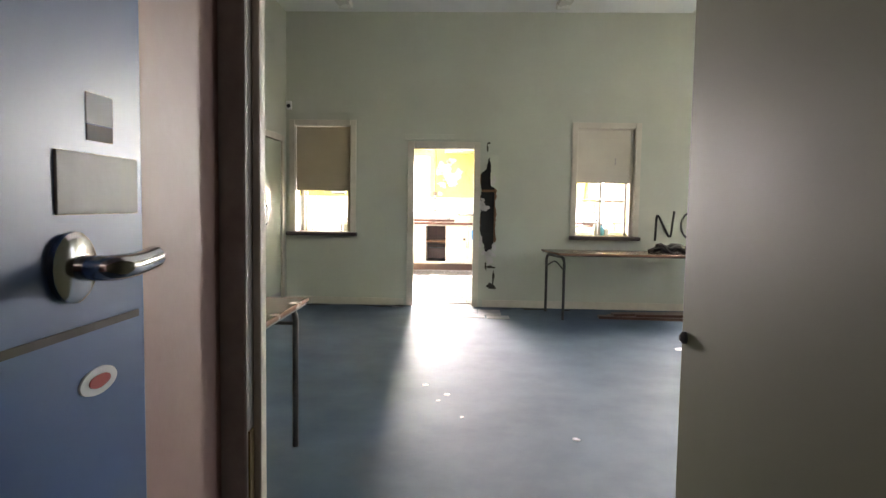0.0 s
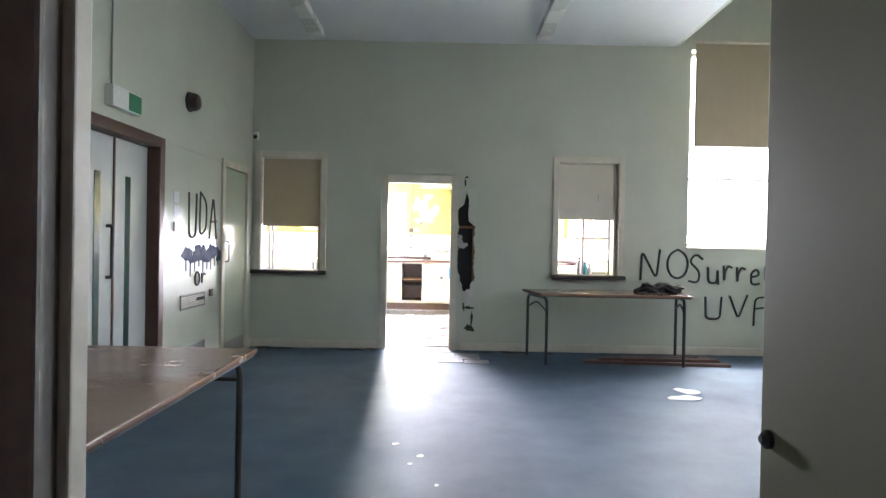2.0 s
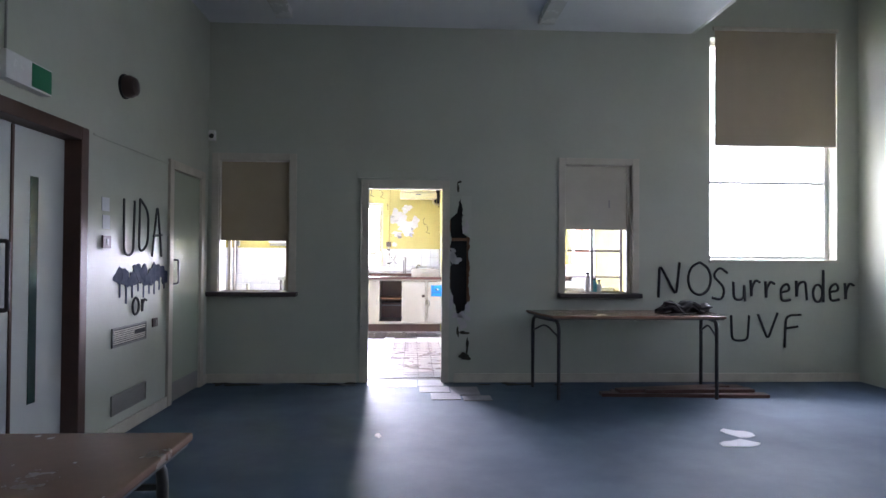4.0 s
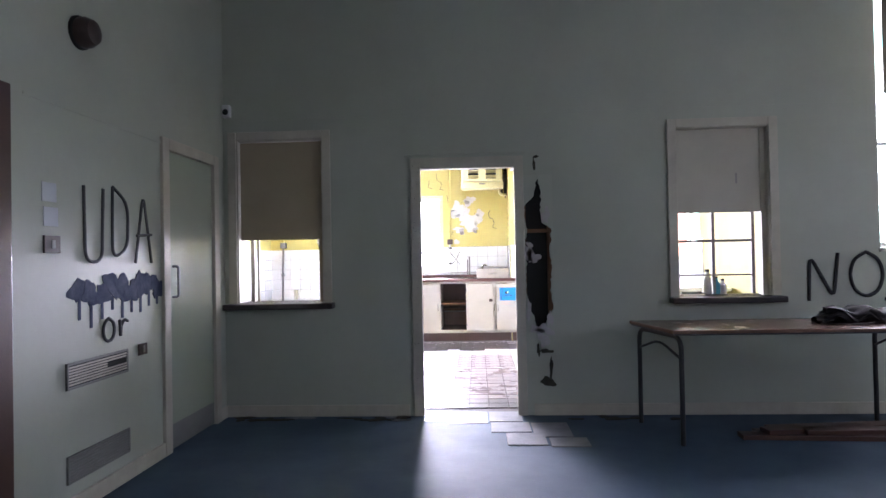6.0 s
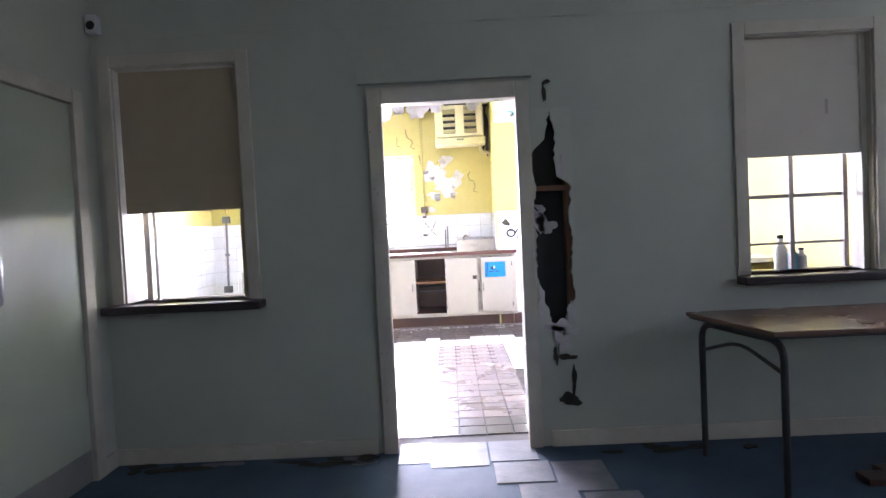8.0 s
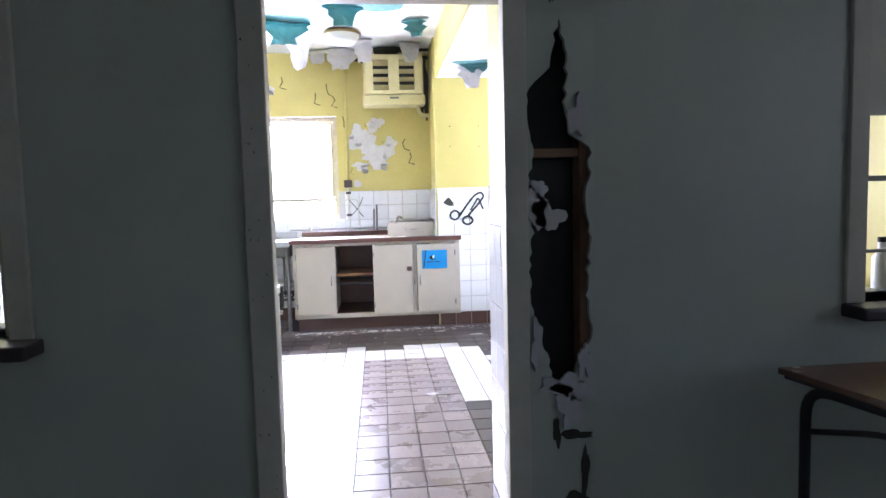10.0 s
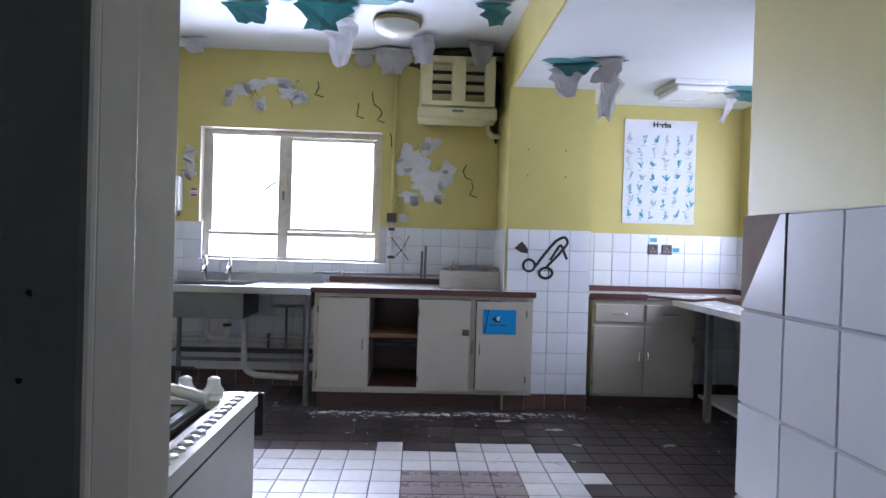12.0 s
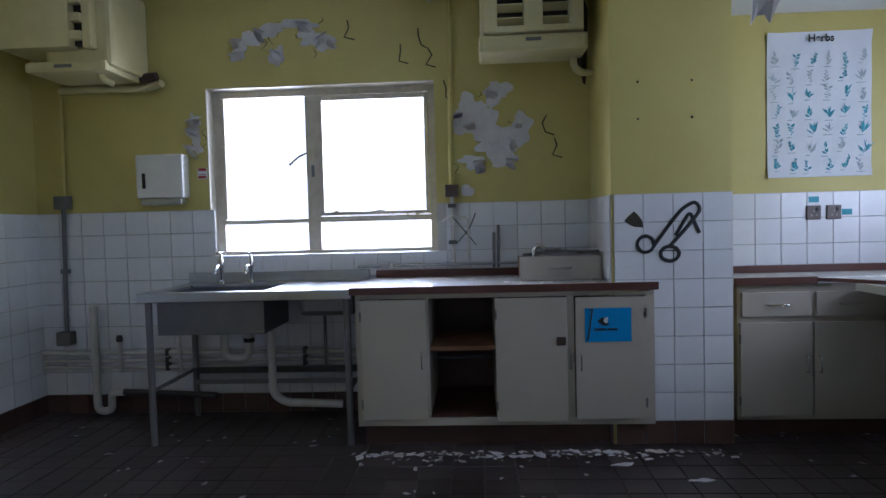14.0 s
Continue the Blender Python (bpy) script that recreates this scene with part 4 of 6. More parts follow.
# ---- kitchen: cabinets ----


def cabinet_door(t, x0, x1, z0, z1, y, hinge, handle_x, turn=0.0, hz=0.5, drop=0.0):
    bm = box(x0, x1, y - 0.02, y - 0.001, z0, z1, 0.003)
    dd = part("door", bm, M_CAB, t)
    for z in (z0 + 0.09, z1 - 0.09):
        part("hinge", tube([(hinge, y - 0.022, z - 0.025), (hinge, y - 0.022, z + 0.025)], 0.006, seg=8), M_GREY_STEEL, dd)
    if handle_x is not None:
        part("handle", tube([(handle_x, y - 0.02, hz - 0.045), (handle_x, y - 0.045, hz - 0.045), (handle_x, y - 0.045, hz + 0.045), (handle_x, y - 0.02, hz + 0.045)], 0.005, seg=8, bend=0.015), M_CHROME, dd, "chrome handle", True)
    return dd


CF = 12.385
c = thing("base_cabinet", (-0.29, 12.7, 0), "cream painted base cabinet with an open middle bay", "cabinet")
part("side_panel", box(-1.115, -1.09, CF, 13.05, 0.135, 0.87, 0.002), M_CAB, c)
part("side_panel", box(0.29, 0.31, CF + 0.03, 13.05, 0.135, 0.87), M_CAB, c)
part("divider", box(-0.72, -0.705, CF + 0.002, 13.05, 0.16, 0.84), M_CAB, c)
part("divider", box(-0.335, -0.32, CF + 0.002, 13.05, 0.16, 0.84), M_CAB, c)
# Bottom and back boards are much darker than the cream carcass.
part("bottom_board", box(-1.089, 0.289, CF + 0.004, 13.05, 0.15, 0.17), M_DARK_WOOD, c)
part("shelf", box(-0.704, -0.336, CF + 0.04, 12.95, 0.535, 0.56, 0.002), M_TIMBER, c, "bare brown shelf board")
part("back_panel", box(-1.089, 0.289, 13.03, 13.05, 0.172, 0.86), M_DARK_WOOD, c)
for a, b, z0, z1 in ((-1.115, 0.535, 0.842, 0.872), (-1.115, 0.535, 0.125, 0.168), (-1.115, -1.087, 0.169, 0.841), (0.062, 0.10, 0.169, 0.841), (0.485, 0.535, 0.169, 0.841)):
    part("rail", box(a, b, CF - 0.018, CF - 0.001, z0, z1, 0.002), M_CAB, c)
cabinet_door(c, -1.083, -0.712, 0.165, 0.838, CF - 0.019, -1.085, -0.745, hz=0.50)
cabinet_door(c, -0.332, 0.058, 0.15, 0.838, CF - 0.019, -0.330, None)
cabinet_door(c, 0.105, 0.482, 0.16, 0.835, CF - 0.019, 0.485, 0.13, hz=0.48)
part("handle", tube([(0.075, CF - 0.02, 0.44), (0.075, CF - 0.045, 0.44), (0.075, CF - 0.045, 0.54), (0.075, CF - 0.02, 0.54)], 0.005, seg=8, bend=0.015), M_CHROME, c, "chrome handle", True)
part("padlock_hasp", box(0.0, 0.05, CF - 0.055, CF - 0.04, 0.575, 0.62, 0.004), M_BROWN_ELEC, c, "dark lock plate")
part("plinth", box(-1.09, 0.31, CF + 0.06, CF + 0.075, 0.0, 0.124), M_SKIRT_TILE, c, "dark brown tiled plinth")
part("inner_pipe", tube([(-0.70, 12.9, 0.46), (-0.34, 12.9, 0.46)], 0.02), M_BLACK_STEEL, c)
part("inner_pipe", tube([(-0.70, 12.9, 0.40), (-0.34, 12.9, 0.40)], 0.012), M_GREY_STEEL, c)
wt = thing("worktop", (-0.29, 12.7, 0.87), "pale laminate worktop with red-brown wooden edge", "worktop")
part("slab", box(-1.135, 0.308, 12.375, 13.06, 0.874, 0.906, 0.003), M_TOP, wt)
part("slab_nose", box(0.309, 0.545, 12.34, 12.402, 0.876, 0.905, 0.003), M_TOP, wt)
part("front_edge", box(-1.14, 0.55, 12.325, 12.339, 0.872, 0.914, 0.003), M_RED_WOOD, wt, "red-brown wooden edge")
part("slab_front", box(-1.135, 0.308, 12.339, 12.374, 0.874, 0.906, 0.002), M_TOP, wt)
part("upstand", box(-1.10, 0.0, 13.035, 13.065, 0.907, 0.955, 0.003), M_RED_WOOD, wt, "red-brown wooden upstand")
bx = thing("drawer", (0.085, 12.75, 0.906), "loose cream drawer lying on the worktop with rubbish in it", "drawer")
part("front", box(-0.175, 0.305, 12.60, 12.62, 0.907, 1.05, 0.003), M_CAB, bx)
part("side", box(-0.16, -0.148, 12.621, 13.0, 0.907, 1.03), M_TIMBER, bx)
part("side", box(0.28, 0.292, 12.621, 13.0, 0.907, 1.03), M_TIMBER, bx)
part("back", box(-0.147, 0.279, 12.985, 13.0, 0.907, 1.03), M_TIMBER, bx)
part("bottom", box(-0.147, 0.279, 12.622, 12.984, 0.908, 0.92), M_TIMBER, bx)
part("handle", tube([(0.0, 12.60, 0.98), (0.0, 12.575, 0.98), (0.12, 12.575, 0.98), (0.12, 12.60, 0.98)], 0.005, seg=8, bend=0.012), M_CHROME, bx, "chrome handle", True)
rnd = random.Random(4)
for k in range(9):
    tagged(mesh_ob("litter", flake((-0.1 + 0.045 * k, 12.66 + 0.03 * (k % 4), 1.075 + rnd.uniform(-0.01, 0.01)), (1, rnd.uniform(-0.5, 0.5), 0.1), (0, 1, 0.2), 0.1, 0.09, 2, k), M_FLAKE if k % 3 else M_PLASTER), "crumpled pale paper and plaster in the drawer", "litter", "litter in the drawer")
tp = thing("loose_tap", (-0.07, 12.70, 1.03), "small chrome tap lying in the drawer", "tap")
part("body", tube([(-0.09, 12.68, 0.925), (-0.085, 12.68, 1.08), (-0.06, 12.68, 1.115), (-0.02, 12.68, 1.09)], 0.012, bend=0.03), M_CHROME, tp, smooth=True)
card = thing("blue_notice", (0.28, CF, 0.68), "bright blue card notice stuck on a cabinet door", "notice")
part("card", box(0.155, 0.405, CF - 0.043, CF - 0.0405, 0.59, 0.775), M_BLUE_SIGN, card)
part("print", blob(0.255, 0.70, 0.03, 0.02, 0.001, CF - 0.043, 5), M_BLACK, card)
part("print", blob(0.268, 0.708, 0.014, 0.014, 0.002, CF - 0.043, 6), M_PAPER, card)
for k in range(9):
    part("print_bar", box(0.205 + 0.013 * k + (0.01 if k > 4 else 0), 0.214 + 0.013 * k + (0.01 if k > 4 else 0), CF - 0.0445, CF - 0.043, 0.652, 0.664), M_SILL, card)
part("fold", tube([(0.195, CF - 0.045, 0.77), (0.185, CF - 0.045, 0.70), (0.17, CF - 0.045, 0.60)], 0.004, seg=6), M_SILL, card)
part("fold", tube([(0.175, CF - 0.045, 0.77), (0.20, CF - 0.045, 0.768)], 0.003, seg=6), M_SILL, card)

# recess cabinet
CR = 12.50
c = thing("drawer_cabinet", (1.44, 12.7, 0), "cream painted cabinet with two drawers over two doors", "cabinet")
part("body", box(1.03, 1.86, CR, 12.83, 0.10, 0.868, 0.002), M_CAB, c)
for a, b, hx, dx in ((1.05, 1.425, 1.24, 1.40), (1.455, 1.82, 1.64, 1.47)):
    f_ = part("drawer_front", box(a, b, CR - 0.022, CR - 0.001, 0.69, 0.825, 0.003), M_CAB, c)
    part("handle", tube([(hx - 0.06, CR - 0.022, 0.757), (hx - 0.06, CR - 0.045, 0.757), (hx + 0.06, CR - 0.045, 0.757), (hx + 0.06, CR - 0.022, 0.757)], 0.005, seg=8, bend=0.012), M_CHROME, f_, "chrome handle", True)
    cabinet_door(c, a - 0.01, b + 0.01, 0.125, 0.655, CR, a - 0.012 if a < 1.2 else b + 0.012, dx, hz=0.42)
part("plinth", box(1.03, 1.86, CR + 0.05, CR + 0.06, 0, 0.099), M_SKIRT_TILE, c, "dark brown plinth")
wt = thing("corner_worktop", (1.7, 12.6, 0.87), "pale corner worktop with a lifting red-brown edge strip", "worktop")
part("slab", box(1.0, 2.35, CR - 0.03, 12.85, 0.872, 0.905, 0.003), M_TOP, wt)
part("front_edge", box(1.0, 1.45, CR - 0.045, CR - 0.031, 0.87, 0.912, 0.003), M_RED_WOOD, wt, "red-brown wooden edge")
part("loose_edge", tube([(1.45, CR - 0.04, 0.895), (1.6, CR - 0.10, 0.89), (1.75, CR - 0.2, 0.885), (1.95, CR - 0.28, 0.915)], 0.014, seg=4), M_RED_WOOD, wt, "loose wooden edge strip")
part("upstand", box(1.0, 2.34, 12.825, 12.85, 0.906, 0.95, 0.003), M_RED_WOOD, wt, "red-brown upstand")
part("upstand", box(2.32, 2.345, 11.6, 12.824, 0.906, 0.95, 0.003), M_RED_WOOD, wt, "red-brown upstand")
wt2 = thing("side_worktop", (2.1, 11.4, 0.84), "long pale side worktop on a panelled unit shaded grey", "worktop")
part("slab", box(1.66, 2.36, 9.6, CR - 0.05, 0.835, 0.875, 0.004), M_TOP, wt2)
part("edge", box(1.645, 1.659, 9.6, CR - 0.05, 0.832, 0.878, 0.003), M_WHITE, wt2)
part("back_strip", box(2.0, 2.34, 11.9, CR - 0.051, 0.876, 0.905, 0.003), M_RED_WOOD, wt2)
cup = thing("side_unit", (2.1, 10.6, 0), "panelled unit shaded grey with an open bay and thin post", "cabinet")
part("panel", box(1.86, 1.885, 9.62, 11.72, 0.06, 0.83, 0.002), M_PANEL, cup, "front panel with shade put into its grey")
part("end_panel", box(1.886, 2.34, 11.70, 11.72, 0.06, 0.83, 0.002), M_PANEL, cup)
part("shelf", box(1.87, 2.34, 11.73, CR - 0.06, 0.12, 0.145, 0.002), M_TOP, cup)
part("post", box(1.80, 1.84, 12.16, 12.20, 0, 0.83, 0.002), M_GREY_STEEL, cup, "thin grey post")
part("post", box(1.90, 1.94, 12.36, 12.40, 0, 0.83, 0.002), M_CAB, cup)
part("foot", box(1.95, 2.3, 9.8, 11.6, 0, 0.059), M_BLACK, cup)
spn = thing("metal_bar", (1.85, 10.75, 0.875), "dark bent metal bar lying on the worktop", "bar")
part("bar", tube([(1.78, 10.70, 0.885), (1.80, 10.75, 0.915), (1.92, 10.80, 0.90), (1.98, 10.82, 0.882)], 0.008, bend=0.04), M_BLACK_STEEL, spn, smooth=True)

# ---- sink ----
s = thing("sink_unit", (-1.76, 12.7, 0), "stainless steel sink and drainer on a steel leg frame", "sink")
bm = bmesh.new()
for a, b, c_, d_ in ((-2.38, -2.28, 12.40, 13.04), (-1.665, -1.145, 12.40, 13.04), (-2.28, -1.665, 12.40, 12.47), (-2.28, -1.665, 12.90, 13.04)):
    box(a, b, c_, d_, 0.882, 0.897, bm=bm)
part("rim", bm, M_STEEL, s)
part("apron", box(-2.385, -1.142, 12.385, 12.40, 0.845, 0.90, 0.004), M_STEEL, s)
part("splashback", box(-2.38, -1.145, 13.035, 13.055, 0.885, 0.965, 0.004), M_STEEL, s)
bm = bmesh.new()
for a, b, c_, d_, z0, z1 in ((-2.30, -2.285, 12.45, 12.92, 0.66, 0.881), (-1.68, -1.665, 12.45, 12.92, 0.66, 0.881), (-2.285, -1.68, 12.45, 12.465, 0.66, 0.881), (-2.285, -1.68, 12.905, 12.92, 0.66, 0.881), (-2.30, -1.665, 12.45, 12.92, 0.645, 0.659)):
    box(a, b, c_, d_, z0, z1, bm=bm)
part("bowl", bm, M_DULL_STEEL, s, "deep square steel bowl")
part("bowl", box(-1.50, -1.17, 12.60, 12.92, 0.72, 0.88, 0.03), M_DULL_STEEL, s, "shallow steel bowl")
for x in (-2.34, -1.175):
    for y in (12.43, 13.0):
        part("leg", tube([(x, y, 0), (x, y, 0.86)], 0.02), M_GREY_STEEL, s, smooth=True)
    part("side_rail", tube([(x, 12.43, 0.32), (x, 13.0, 0.32)], 0.012), M_GREY_STEEL, s)
part("cross_rail", box(-2.34, -1.175, 12.985, 13.015, 0.29, 0.33, 0.003), M_BLACK_STEEL, s)
part("cross_rail", box(-2.34, -1.175, 12.975, 12.984, 0.22, 0.25, 0.002), M_GREY_STEEL, s)
for x in (-2.12, -1.92):
    tp = thing("tap", (x, 12.96, 0.897), "chrome pillar tap with cross head", "tap", "sink taps")
    part("pillar", lathe((x, 12.96, 0.897), [(0.022, 0), (0.02, 0.012), (0.013, 0.02), (0.013, 0.10), (0.02, 0.11), (0.018, 0.15), (0.01, 0.165), (0.006, 0.2)]), M_CHROME, tp, smooth=True)
    part("spout", tube([(x, 12.96, 1.0), (x, 12.90, 1.02), (x, 12.86, 0.99), (x, 12.855, 0.965)], 0.011, bend=0.03), M_CHROME, tp, smooth=True)
    part("cross_head", tube([(x - 0.035, 12.96, 1.10), (x + 0.035, 12.96, 1.10)], 0.007), M_CHROME, tp)
    part("cross_head", tube([(x, 12.925, 1.10), (x, 12.995, 1.10)], 0.007), M_CHROME, tp)
tr = thing("waste_pipe", (-1.9, 12.75, 0.1), "white plastic sink trap and waste pipe", "pipe")
part("trap", tube([(-2.02, 12.72, 0.66), (-2.02, 12.72, 0.45), (-1.86, 12.72, 0.45), (-1.86, 12.72, 0.64), (-1.72, 12.72, 0.64), (-1.72, 12.72, 0.22), (-1.65, 12.74, 0.16), (-1.3, 12.8, 0.13)], 0.026, bend=0.07), M_PVC, tr, smooth=True)
part("nut", lathe((-2.02, 12.72, 0.635), [(0.034, 0), (0.034, 0.03)]), M_BLACK, tr)
part("nut", lathe((-1.86, 12.72, 0.55), [(0.033, 0), (0.033, 0.025)]), M_BLACK, tr)
t = thing("standpipe", (-3.0, 12.97, 0.02), "white plastic standpipe with a bottle trap", "pipe")
part("pipe", tube([(-3.03, 12.99, 0.76), (-3.03, 12.99, 0.04), (-2.93, 12.99, 0.04), (-2.93, 12.99, 0.17), (-2.84, 12.99, 0.17)], 0.026, bend=0.05), M_PVC, t, smooth=True)
part("drain", tube([(-2.84, 12.99, 0.17), (-2.2, 12.99, 0.14)], 0.022), M_BLACK_STEEL, t, smooth=True)
for k, z in enumerate((0.43, 0.375, 0.33)):
    t = thing("wall_pipe", (-2.3, 13.03, z), "pale painted pipe running along the tiled wall", "pipe", "pipes along the wall")
    part("pipe", tube([(-3.43, 13.04 - 0.002 * k, z), (-1.13, 13.04 - 0.002 * k, z - 0.01)], 0.013 if k else 0.017), M_PVC, t, smooth=True)
    for x in (-2.55, -1.6):
        part("clip", box(x - 0.012, x + 0.012, 13.02, 13.065, z - 0.025, z + 0.022, 0.004), M_BLACK_STEEL, t)
for x, za, zb in ((-2.87, 0.30, 0.55), (-2.45, 0.3, 0.6), (-1.45, 0.3, 0.72), (-1.3, 0.26, 0.72)):
    t = thing("riser_pipe", (x, 13.0, za), "short dark riser pipe with a valve", "pipe", "riser pipes")
    part("pipe", tube([(x, 13.01, za), (x, 13.01, zb)], 0.011), M_GREY_STEEL if x > -2 else M_PVC, t)
    part("valve", lathe((x, 13.01, zb - 0.04), [(0.02, 0), (0.022, 0.02), (0.016, 0.045)]), M_BLACK_STEEL, t, smooth=True)
t = thing("conduit", (-3.24, 13.03, 0.5), "vertical conduit with socket boxes on the wall", "conduit")
part("upper_pipe", tube([(-3.235, 13.05, 1.46), (-3.225, 13.05, 2.40)], 0.012), M_YELLOW, t)
part("lower_pipe", tube([(-3.26, 13.045, 0.55), (-3.24, 13.045, 1.46)], 0.014), M_GREY_STEEL, t)
part("clip", box(-3.275, -3.225, 13.03, 13.07, 0.98, 1.01, 0.003), M_GREY_STEEL, t)
part("socket_box", box(-3.31, -3.21, 13.0, 13.07, 0.49, 0.58, 0.006), M_GREY_STEEL, t, "grey metal box")
part("switch_box", box(-3.28, -3.19, 13.0, 13.07, 1.42, 1.51, 0.006), M_GREY_STEEL, t, "grey metal box")
t = thing("gas_conduit", (-0.58, 13.03, 1.0), "vertical yellow pipe with a junction box", "conduit")
part("upper_pipe", tube([(-0.585, 13.05, 1.5), (-0.57, 13.05, 2.86)], 0.016), M_YELLOW, t, smooth=True)
part("lower_pipe", tube([(-0.58, 13.045, 0.97), (-0.583, 13.045, 1.5)], 0.013), M_PVC, t, smooth=True)
for z in (1.12, 1.36):
    part("clip", box(-0.61, -0.555, 13.02, 13.07, z, z + 0.025, 0.003), M_BLACK_STEEL, t)
part("junction_box", box(-0.625, -0.54, 13.0, 13.07, 1.43, 1.51, 0.006), M_BROWN_ELEC, t, "dark junction box")
part("round_plate", blob(-0.48, 1.47, 0.045, 0.04, 0.012, 13.07, 9, jag=0.2), M_PLASTER, t, "broken round plate")
part("wire", tube([(-0.58, 13.03, 1.30), (-0.50, 13.03, 1.20), (-0.43, 13.04, 1.11)], 0.004, seg=6, bend=0.05), M_BLACK, t)
part("wire", tube([(-0.56, 13.03, 1.12), (-0.47, 13.03, 1.22), (-0.43, 13.04, 1.32)], 0.004, seg=6, bend=0.05), M_BLACK, t)
part("wire", tube([(-0.65, 13.03, 1.27), (-0.58, 13.03, 1.31), (-0.48, 13.03, 1.29), (-0.48, 13.03, 1.02)], 0.006, seg=6, bend=0.03), M_PVC, t)
t = thing("copper_pipe", (-0.7, 13.03, 0.99), "thin grey pipe along the back of the worktop", "pipe")
part("pipe", tube([(-1.22, 13.03, 0.985), (-0.16, 13.03, 0.99)], 0.010), M_STEEL, t, smooth=True)
part("valve", lathe((-1.0, 13.03, 0.975), [(0.018, 0), (0.018, 0.03)]), M_PVC, t)
t = thing("tap_stub", (-0.30, 13.03, 0.96), "two dark upright pipe stubs", "pipe")
part("stub", tube([(-0.315, 13.03, 0.96), (-0.312, 13.03, 1.19)], 0.010), M_GREY_STEEL, t)
part("stub", tube([(-0.285, 13.03, 0.96), (-0.283, 13.03, 1.24)], 0.010), M_GREY_STEEL, t)
t = thing("towel_dispenser", (-2.52, 12.98, 1.43), "white metal paper towel dispenser with a dark slot", "dispenser")
part("body", box(-2.68, -2.36, 12.965, 13.075, 1.475, 1.765, 0.015), M_WHITE, t)
part("tray", box(-2.66, -2.38, 12.975, 13.07, 1.43, 1.474, 0.012), M_STEEL, t)
part("slot", box(-2.635, -2.612, 12.962, 12.966, 1.54, 1.64), M_BLACK, t)
t = thing("red_label", (-2.27, 13.076, 1.6), "small red and white warning label on the wall", "notice")
part("sheet", box(-2.305, -2.24, 13.074, 13.0785, 1.60, 1.675), M_PAPER, t)
for z0, z1 in ((1.655, 1.673), (1.63, 1.634), (1.604, 1.622)):
    part("bar", box(-2.30, -2.245, 13.0725, 13.0739, z0, z1), M_RED, t)


def heater(name, cx, yf, z0, z1, w, dep, yaw, label):
    """A unit heater: a cowled front with slats on a rounded case, on brackets and pipes."""
    t = thing(name, (cx, yf, z0), label, "heater", "wall unit heaters")
    a, b = cx - w / 2, cx + w / 2
    part("case", box(a, b, yf + 0.10, yf + dep, z0 + 0.02, z1, 0.03), M_HEATER, t)
    part("lower_lip", box(a - 0.01, b + 0.01, yf + 0.03, yf + dep - 0.02, z0, z0 + 0.10, 0.02), M_HEATER, t)
    for u0, u1 in ((a + 0.02, a + 0.10), (cx - 0.055, cx + 0.055), (b - 0.10, b - 0.02)):
        part("post", box(u0, u1, yf, yf + 0.10, z0 + 0.105, z1 - 0.02, 0.006), M_HEATER, t)
    part("top_rail", box(a + 0.02, b - 0.02, yf + 0.004, yf + 0.10, z1 - 0.06, z1 - 0.005, 0.006), M_HEATER, t)
    part("bottom_rail", box(a + 0.02, b - 0.02, yf + 0.004, yf + 0.10, z0 + 0.103, z0 + 0.14, 0.006), M_HEATER, t)
    part("dark_core", box(a + 0.06, b - 0.06, yf + 0.085, yf + 0.099, z0 + 0.14, z1 - 0.06), M_BLACK, t)
    for u0, u1 in ((a + 0.101, cx - 0.056), (cx + 0.056, b - 0.101)):
        for k in range(4):
            z = z0 + 0.175 + k * (z1 - z0 - 0.23) / 3.4
            bm = box(u0, u1, yf + 0.02, yf + 0.08, z - 0.004, z + 0.004)
            bmesh.ops.rotate(bm, verts=bm.verts, cent=(cx, yf + 0.05, z), matrix=Matrix.Rotation(radians(-32), 3, "X"))
            part("slat", bm, M_HEATER, t)
    part("maker_plate", box(cx - 0.045, cx + 0.045, yf + 0.022, yf + 0.03, z0 + 0.055, z0 + 0.075, 0.002), M_GREY_STEEL, t)
    part("feed_pipe", tube([(b - 0.05, yf + 0.22, z0 + 0.02), (b - 0.05, yf + 0.22, z0 - 0.06), (b + 0.0, yf + 0.26, z0 - 0.09), (b + 0.07, yf + 0.3, z0 - 0.08)], 0.022, bend=0.04), M_HEATER, t, smooth=True)
    part("upper_pipe", tube([(b - 0.06, yf + 0.25, z1 - 0.02), (b - 0.02, yf + 0.25, z1 + 0.06), (b + 0.06, yf + 0.3, z1 + 0.07)], 0.024, bend=0.04), M_HEATER, t, smooth=True)
    part("bracket", box(cx - 0.02, cx + 0.02, yf + dep - 0.01, 13.07 if not yaw else yf + dep + 0.2, z1 - 0.1, z1 - 0.05), M_BLACK_STEEL, t)
    if yaw:
        t.rotation_euler = (0, 0, radians(yaw))
    return t


heater("unit_heater", -0.065, 12.62, 2.26, 2.76, 0.62, 0.36, 0, "cream enamelled unit heater with slatted front high on the wall")
t = thing("unit_heater", (-2.8, 12.7, 2.30), "cream enamelled unit heater with a square slatted cowl", "heater", "wall unit heaters")
part("case", box(-3.02, -2.60, 12.62, 13.06, 2.27, 2.79, 0.03), M_HEATER, t)
part("lower_lip", box(-3.14, -2.63, 12.60, 13.0, 2.235, 2.30, 0.02), M_HEATER, t)
part("cowl", box(-3.24, -2.80, 12.52, 12.98, 2.36, 2.78, 0.006), M_HEATER, t, "plain square cowl side")
part("dark_core", box(-2.799, -2.69, 12.58, 12.615, 2.38, 2.76), M_BLACK, t)
